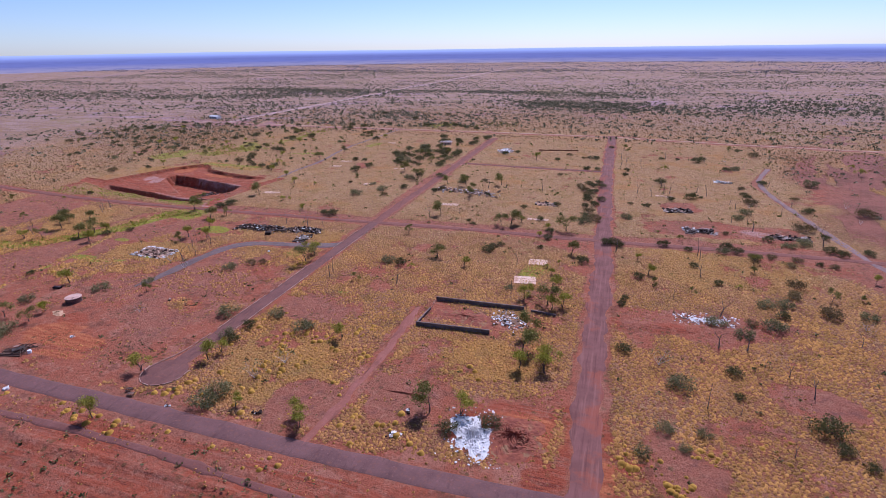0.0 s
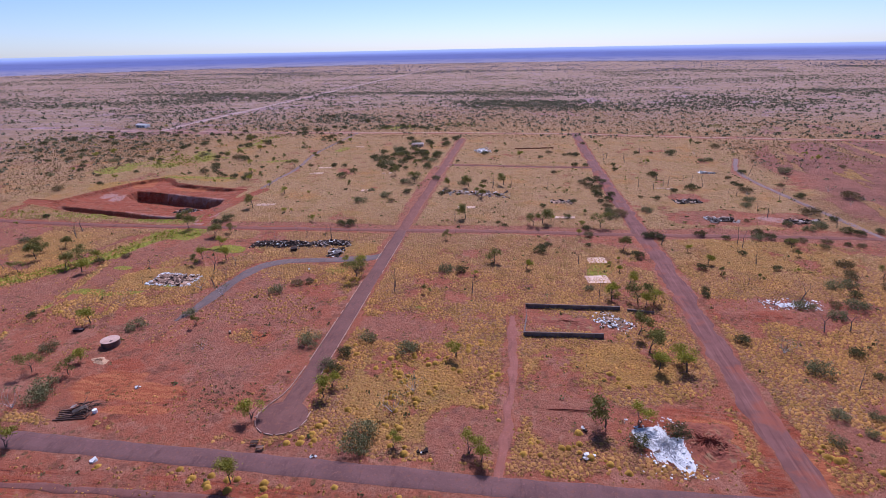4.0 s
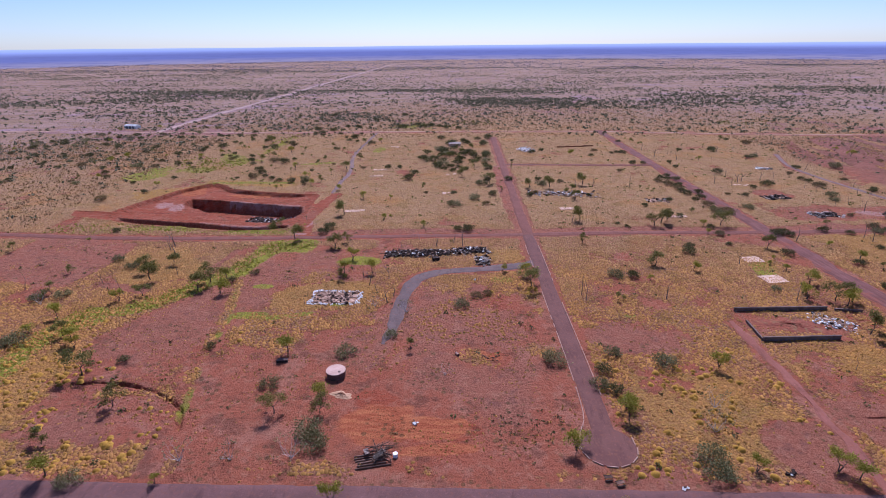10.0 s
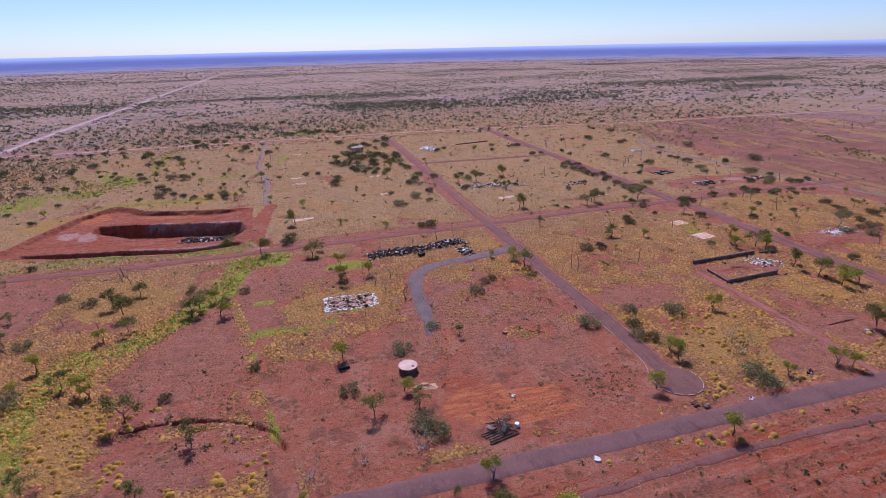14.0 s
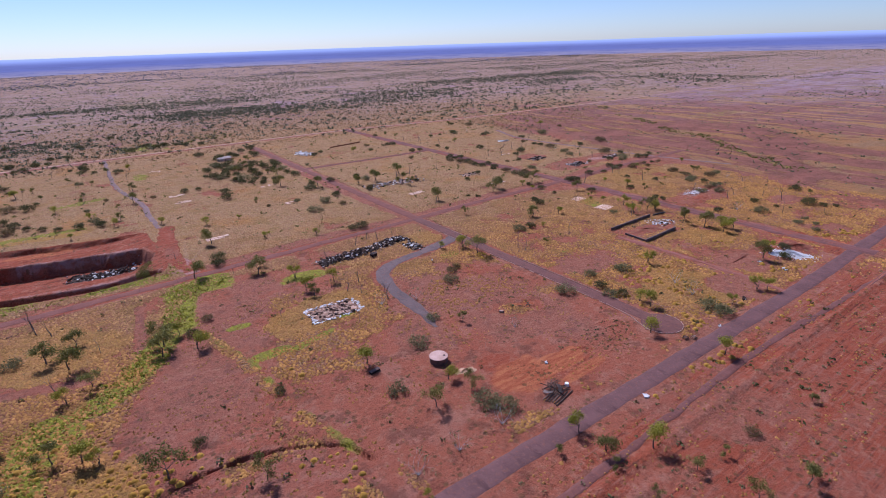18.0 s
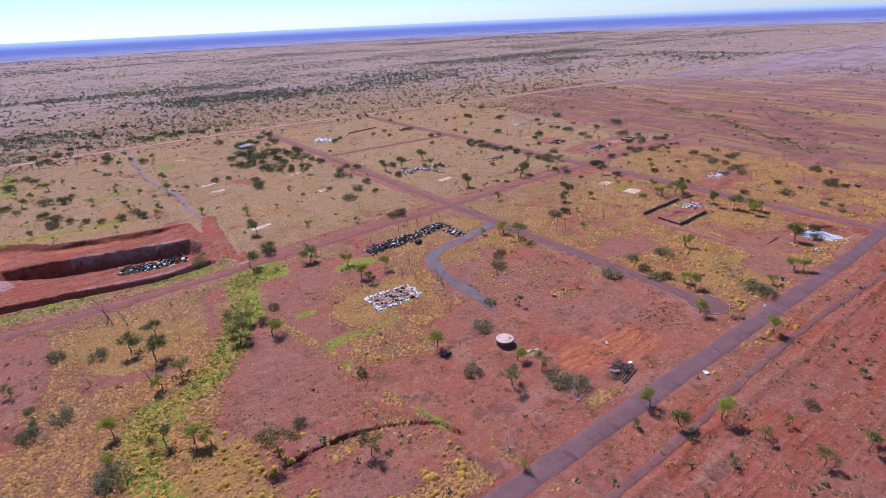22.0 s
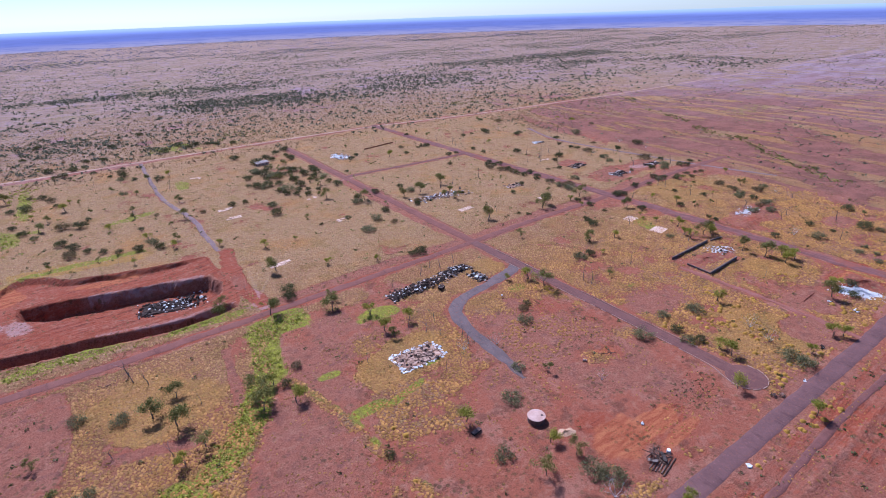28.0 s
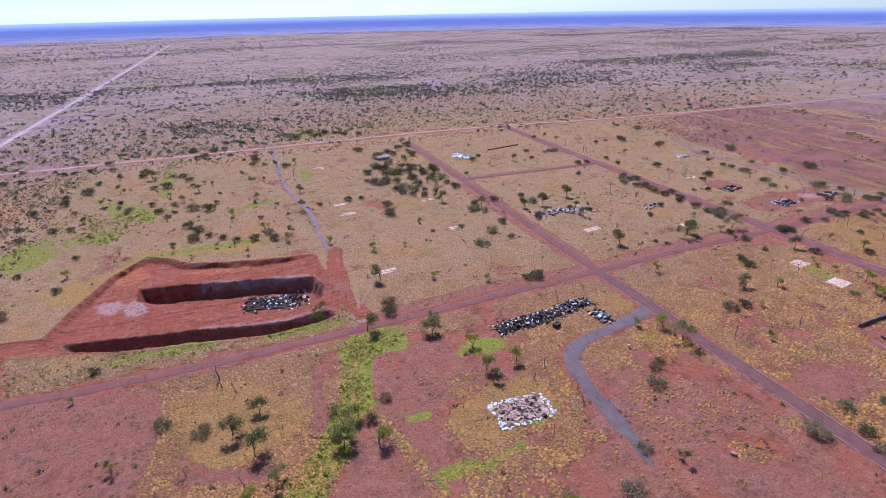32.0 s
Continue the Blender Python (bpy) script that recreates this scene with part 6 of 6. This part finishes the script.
DEAD_TREES_SOUTH = [
    (46.2, -79.3, 9), (179.9, -71.6, 9), (-185.7, -76.3, 9), (-232.2, -72.5, 6.5), (-69.7, -83.6, 9), (175.7, -97.8, 9), (184.9, -96.7, 8.6),
    (194.2, -110.4, 8), (198.6, -120.3, 9),
]
for x, y, tall in DEAD_TREES_SOUTH:
    plant("d", x, y, tall)
DEAD_TREES_NORTH = [
    (94.1, -42.5, 8.5), (177.3, -33.2, 8.4), (45.2, 102, 9), (139.7, -10.3, 9), (-191.3, -24.5, 9), (-186.5, -29.5, 9), (-130.6, 252, 9),
    (-61.3, -9.4, 5.1), (-42.9, -13.5, 6.3), (87.2, 290.9, 6), (140, 210, 9), (178.7, 246.1, 9), (140, 245, 8.3), (58.7, 103.9, 8.4),
    (26.9, 19.8, 8.6), (43.7, 30.6, 5.3), (152, 113.8, 7.6), (161.2, 105.8, 8.3), (169.9, 115.9, 9), (192.4, 126.9, 8.7), (211.5, 88.6, 6.3),
    (204, 57, 5.1), (212.4, 57.2, 6.6), (212.3, 42.7, 9), (144.1, 220.4, 9), (156.6, 199.6, 9), (173.7, 118, 9), (168.9, 133.2, 9),
    (197.8, 117.1, 9), (243.4, 155.2, 8.3),
]
for x, y, tall in DEAD_TREES_NORTH:
    plant("d", x, y, tall)
DEAD_TREES_NORTH_B = [
    (242.1, 25.9, 9),
]
for x, y, tall in DEAD_TREES_NORTH_B:
    plant("d", x, y, tall)
BARE_BUSHES_SOUTH = [
    (-74.6, -86.7, 6.1), (-99.7, -172.6, 5.6), (30.2, -160.1, 6.4), (-215.1, -86.1, 5.9), (-112.9, -173.2, 6.4), (-84, -171.6, 6.2), (34.5, -149.7, 6.4),
    (-44.7, -134.5, 4.2),
]
for x, y, tall in BARE_BUSHES_SOUTH:
    plant("w", x, y, tall)
DEAD_TRUNKS_SOUTH = [
    (12.7, -80.5, 9), (11.9, -75.7, 9), (167.7, -134.3, 9), (98.8, -80.6, 9),
]
for x, y, tall in DEAD_TRUNKS_SOUTH:
    plant("p", x, y, tall)
DEAD_TRUNKS_NORTH = [
    (85.8, 103.6, 9), (-172.3, -55.3, 5.5), (178.9, -4.7, 9), (179.3, -10.8, 8.5),
]
for x, y, tall in DEAD_TRUNKS_NORTH:
    plant("p", x, y, tall)
DEAD_TREES_BY_THE_DRIVE = [
    (-80, -66, 7.5), (-76, -72, 6), (-72, -61, 8), (-68, -77, 6.5), (-84, -58, 7), (-61, -92, 5.5), (-88, -93, 5), (-104, -85, 4.5), (-111, -70, 5), (-52, -18, 8), (-38, -17, 9), (-28, -16, 7.5), (-70, -20, 6),
]
for x, y, tall in DEAD_TREES_BY_THE_DRIVE:
    plant(PLANT_RNG.choice("dddpw"), x, y, tall)


# plants that stand in groups
for kind, tall, spots in (("y", 4.6, [(-196, -141), (-178, -177), (-227, -110)]), ("g", 6.0, [(-181, -158), (-154, -167), (-275, -26)]), ("l", 6.5, [(-144, -179), (-179, -119), (-199, -98)]),
                          ("y", 4.0, [(-168, -175), (-201, -117), (-39, -86), (-136, -181)]), ("s", 4.4, [(-40, 58), (-35, 7), (-80, 129), (-18, 123), (-115, 10)]), ("l", 3.0, [(-115, -181), (-243, -12), (112, -50), (117, -58), (109, -42), (114, -36)]), ("y", 3.4, [(96, -70), (28, -128), (12, -122)]),
                          ("d", 9.0, [(-192.2, -18.2), (-189.9, -25.8)]), ("d", 7.0, [(-202.3, -64.7), (-186, -60), (-172.4, -57.3)]),
                          ("g", 6.0, [(-181.6, -75.1), (-179.2, -45.2), (-183.9, -82.9), (-199.4, -105.8), (-142.9, -72.5), (-217.6, -76.0)]),
                          ("l", 5.0, [(-153, -66.7), (-147, -60), (-177.2, -120), (-164.6, -132.5), (-188.8, -109.7)]),
                          ("y", 3.4, [(-143.5, -151.6), (-219.2, -82.6), (-224.6, 186.6), (-251.4, 214.6)]),
                          ("s", 4.0, [(-179.6, -113.9), (-210, 161), (-196.7, 137.8), (-180.9, 123.9), (-189, 131), (-158.6, 116), (-204, 150), (-237.3, 219.1), (-231, 200), (-170, 121)]),
                          ("g", 6.5, [(-293.4, 341.2), (-269.5, 307.6), (-274.6, 228.4), (-216.8, 220.4), (-264.3, 263.7), (-140.5, 293.7), (-131.4, 205.7), (-222, 200), (-148, 124)]),
                          ("s", 5.0, [(-75.2, 413.6), (-92.1, 425.1), (-64.1, 406), (-118.9, 520.8), (-152.9, 467.1), (-223, 516.8), (-235.5, 459), (-274.3, 518.5), (-84, 404), (-56, 398), (-110, 398), (-40, 392)]),
                          ("b", 4.2, [(121.4, 133.5), (115.5, 108.7), (119.3, 97.6), (119.5, 80.7), (123.8, 47.7), (126.2, 39.3), (112, 120), (118, 90), (122, 56), (141.6, 4.2)]),
                          ("l", 4.5, [(109.3, 16.5), (84.3, 24.8), (174.8, 102.4), (150, -20), (118, 30)])):
    for x, y in spots:
        if min(math.hypot(x - a, y - b) for a, b in PLACED) > 5:
            plant(kind, x, y, tall * PLANT_RNG.uniform(0.8, 1.2))
for k in range(46):
    x, y = PLANT_RNG.gauss(-38, 18), PLANT_RNG.gauss(232, 36)
    if not (-52.5 < x < -35.5 and 270 < y < 282) and x < -8:
        plant(PLANT_RNG.choice("sgsgsy"), x, y, PLANT_RNG.uniform(3.0, 6.0))


# saplings and bushes that have come up between the old lots
for k in range(420):
    x, y = PLANT_RNG.uniform(-300, 262), PLANT_RNG.uniform(-150, 330)
    at = (np.array([x]), np.array([y]))
    wild = 0.12 + 0.55 * float(step(soft_noise(at[0], at[1], 55, 92), 0.4, 0.65)[0])
    if y < -20 and not (-230 < x < -135 or 20 < x < 60 or x > 140):
        wild *= 0.25
    if -128 < x < 126 and 8 < y < 160:
        wild *= 0.3
    if PLANT_RNG.random() > wild or clear_of_roads(*at)[0] < 0.9 or inside(*at, PIT)[0] > -3 or min(math.hypot(x - a, y - b) for a, b in PLACED) < 7:
        continue
    if min(math.hypot(x - s[0], y - s[1]) for s in SLABS) > 9 and math.hypot(x + 92, y + 79) > 16 and not (-82 < x < -20 and -46 < y < -18):
        plant(PLANT_RNG.choice("gsygslpdb"), x, y, PLANT_RNG.uniform(2.0, 5.5))


# trees, many of them dead, on the rough lots east of the broad street
for k in range(170):
    x, y = PLANT_RNG.uniform(142, 300), PLANT_RNG.uniform(-150, 300)
    at = (np.array([x]), np.array([y]))
    if PLANT_RNG.random() > 0.25 + 0.6 * float(step(soft_noise(at[0], at[1], 40, 89), 0.4, 0.6)[0]) or clear_of_roads(*at)[0] < 0.9 or x - 250 > 0.25 * (y + 60):
        continue
    if min(math.hypot(x - a, y - b) for a, b in PLACED) > 7:
        plant(PLANT_RNG.choice("ddsgybpdw"), x, y, PLANT_RNG.uniform(2.5, 7.0))


# shrubs over the rough ground west and north of the pit
for k in range(260):
    x, y = PLANT_RNG.uniform(-520, -140), PLANT_RNG.uniform(112, 420)
    at = (np.array([x]), np.array([y]))
    if PLANT_RNG.random() > 0.2 + 0.8 * float(step(soft_noise(at[0], at[1], 60, 90), 0.42, 0.62)[0]) or clear_of_roads(*at)[0] < 0.9 or inside(*at, PIT)[0] > -4:
        continue
    if min(math.hypot(x - a, y - b) for a, b in PLACED) > 6:
        plant(PLANT_RNG.choice("ssgyslsgb"), x, y, PLANT_RNG.uniform(2.4, 5.6))


# scrub over the plain
def tuft_clump(rng, n=6, tall=0.9):
    v, f = [], []
    for _ in range(n):
        a, r, z = rng.random() * 2 * math.pi, rng.random() ** 0.5 * 0.9, rng.uniform(0.1, tall)
        c = np.array([r * math.cos(a), r * math.sin(a), z * (1 - 0.5 * r * r)])
        d, e = rng.normal(size=3), rng.normal(size=3)
        d, e = d / np.linalg.norm(d) * 0.46, e / np.linalg.norm(e) * 0.42
        k = len(v)
        v += [c + d, c + e, c - d, c - e]
        f += [(k, k + 1, k + 2), (k, k + 2, k + 3)]
    return np.array(v), np.array(f)


clumps = [tuft_clump(rng, 8) for _ in range(8)]
far_clumps = [tuft_clump(rng, 4) for _ in range(6)]


def scrub(x, y):
    d = soft_noise(x, y * 2.2, 220, 93, 4)
    wood = patch(x, y, 70, 710, 130, 70, -5) + patch(x, y, -205, 510, 50, 60, 20) + 0.7 * patch(x, y, 330, 660, 190, 70) + patch(x, y, -60, 425, 70, 22, 15)
    return np.clip(step(d, 0.32, 0.75) * 0.8 + 0.1 + wood, 0, 1) * (1 - 0.8 * strip(x, y, FAR, 16)) * (1 - 0.85 * strip(x, y, NORTH, 20))


def on_the_plain(x, y):
    return np.where(y > 335, 0.45 + 0.55 * step(y, 480, 760), 1.0) * ((x < -300) | (x > 262) | (y > 335) | (y < -240)) * scrub(x, y)


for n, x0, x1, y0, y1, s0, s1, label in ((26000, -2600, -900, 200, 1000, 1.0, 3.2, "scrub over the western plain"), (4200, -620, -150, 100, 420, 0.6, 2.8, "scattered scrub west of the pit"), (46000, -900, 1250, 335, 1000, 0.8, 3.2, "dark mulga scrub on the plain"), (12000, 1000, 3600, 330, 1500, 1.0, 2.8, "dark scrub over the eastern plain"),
                                          (70000, -2000, 2500, 900, 2200, 1.2, 3.4, "far scrub dotted over the plain"), (42000, -3600, 3600, 1900, 3400, 2.0, 4.5, "far scrub towards the horizon, tinted blue with haze"),
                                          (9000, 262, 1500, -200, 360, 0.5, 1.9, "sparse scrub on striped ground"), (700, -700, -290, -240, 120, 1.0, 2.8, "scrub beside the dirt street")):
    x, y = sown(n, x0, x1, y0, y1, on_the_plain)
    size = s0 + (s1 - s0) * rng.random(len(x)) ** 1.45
    scatter("scrub", x, y, size, clumps if y0 < 800 else far_clumps, LEAF_FAR if y0 < 1500 else LEAF_HAZY, label, "scrub", rng)
x, y = sown(10000, -300, 260, -232, 330, lambda x, y: 0.24 * clear_of_roads(x, y) * (inside(x, y, PIT) < 0) * (0.4 + 0.9 * step(soft_noise(x, y, 40, 95), 0.4, 0.65)))
scatter("low_scrub", x, y, rng.uniform(0.25, 1.1, len(x)) ** 1.3, clumps, LEAF_DARK, "small dark-green bushes among the spinifex", "scrub", rng)
x, y = sown(3200, -260, 250, 15, 330, lambda x, y: 0.3 * clear_of_roads(x, y) * (inside(x, y, PIT) < -2) * step(soft_noise(x, y, 30, 99), 0.42, 0.6))
scatter("green_scrub", x, y, rng.uniform(0.5, 1.35, len(x)), clumps, LEAF_GREEN, "green bushes scattered over the cleared lots", "scrub", rng)
for n, p, leaf, label in ((4200, (75, 705, 150, 85, -5), LEAF_FAR, "dense dark mulga wood on the plain"), (2600, (-205, 515, 50, 62, 20), LEAF_FAR, "dark thicket beyond the far road"),
                          (1500, (-50, 430, 75, 26, 12), LEAF_GREEN, "green thicket beside the far road"), (900, (330, 425, 75, 14, 0), LEAF_GREEN, "green bushes north of the far road"),
                          (6000, (-262, 190, 34, 32, 0), LEAF_LIME, "fresh green bushes north of the pit"), (4000, (-235, 285, 12, 58, 0), LEAF_LIME, "yellow-green bushes along a shallow drain")):
    x, y = sown(n, p[0] - 140, p[0] + 140, p[1] - 110, p[1] + 110, lambda x, y: patch(x, y, *p) * step(soft_noise(x, y, 24, 94), 0.3, 0.6))
    scatter("thicket", x, y, rng.uniform(0.8, 2.2 if p[1] > 350 else 1.3, len(x)), clumps, leaf, label, "scrub", rng)
x, y = sown(900, -260, 130, -235, -188, lambda x, y: 0.35 * clear_of_roads(x, y))
scatter("low_scrub", x, y, rng.uniform(0.3, 0.8, len(x)), clumps, LEAF_GREY, "small grey-green plants on graded red earth", "scrub", rng)
x, y = sown(16000, -215, -110, -200, 0, lambda x, y: np.maximum(strip(x, y, GULLY, 12), patch(x, y, -189, -97, 12, 10, 40)) * step(soft_noise(x, y, 7, 63, 4), 0.32, 0.56) * 0.7)
scatter("green_herbs", x, y, rng.uniform(0.35, 0.9, len(x)), clumps, LEAF_LIME, "fresh green herbage along a shallow gully", "grass", rng)
x, y = sown(900, -280, -130, -8, 20, lambda x, y: 0.6 * (inside(x, y, PIT) < -1) * (y > 2))
scatter("green_herbs", x, y, rng.uniform(0.4, 0.9, len(x)), clumps, LEAF_LIME, "green growth along the pit edge", "grass", rng)
x, y = sown(16000, 270, 540, -100, 290, lambda x, y: strip(x, y, CREEK, 13) * step(soft_noise(x, y, 22, 96), 0.36, 0.56) * 0.7)
scatter("green_herbs", x, y, rng.uniform(0.5, 1.5, len(x)), clumps, LEAF_GREEN, "green thicket along a dry creek", "scrub", rng)
x, y = sown(2500, -60, 0, -182, -60, lambda x, y: clear_of_roads(x, y) * 0.8 * np.maximum(patch(x, y, -22, -160, 13, 9), 0.6 * patch(x, y, -30, -112, 12, 5)))
scatter("low_scrub", x, y, rng.uniform(0.25, 0.6, len(x)), clumps, LEAF_DARK, "patch of low olive herbs on bare earth", "scrub", rng)

# ---- kerb stones of the cul-de-sac, laid one by one ----
KERB_MESH = mesh_of("kerb_stone", box(2.92, 0.27, 0.34, 0.03), KERB)
kr = random.Random(5)


def kerb_run(points):
    p, side = smooth_line(points, 2.95)
    for q, n in zip(p, side):
        if kr.random() < 0.06:
            continue
        z = float(height(q[:1], q[1:])[0])
        part("kerb_stone", KERB_MESH, None, street, at=pose(q[0], q[1], z - 0.03 + kr.uniform(-0.03, 0.02), kr.uniform(-1, 1), 0, math.degrees(math.atan2(-n[0], n[1])) + kr.uniform(-1.2, 1.2)))


kerb_run([(-4.9, -18), (-4.6, -45)])
kerb_run([(-4.4, -74), (-4.0, -110), (-3.8, -146), (-4.6, -156), (-7.0, -161), (-8.2, -166)])
arc = [(-0.7 + 7.5 * math.cos(radians(k)), -166.3 + 7.5 * math.sin(radians(k))) for k in range(180, 376, 15)]
kerb_run(arc)
kerb_run([(2.0, -18), (2.2, -60)])
kerb_run([(2.4, -84), (2.7, -110), (2.9, -143)])
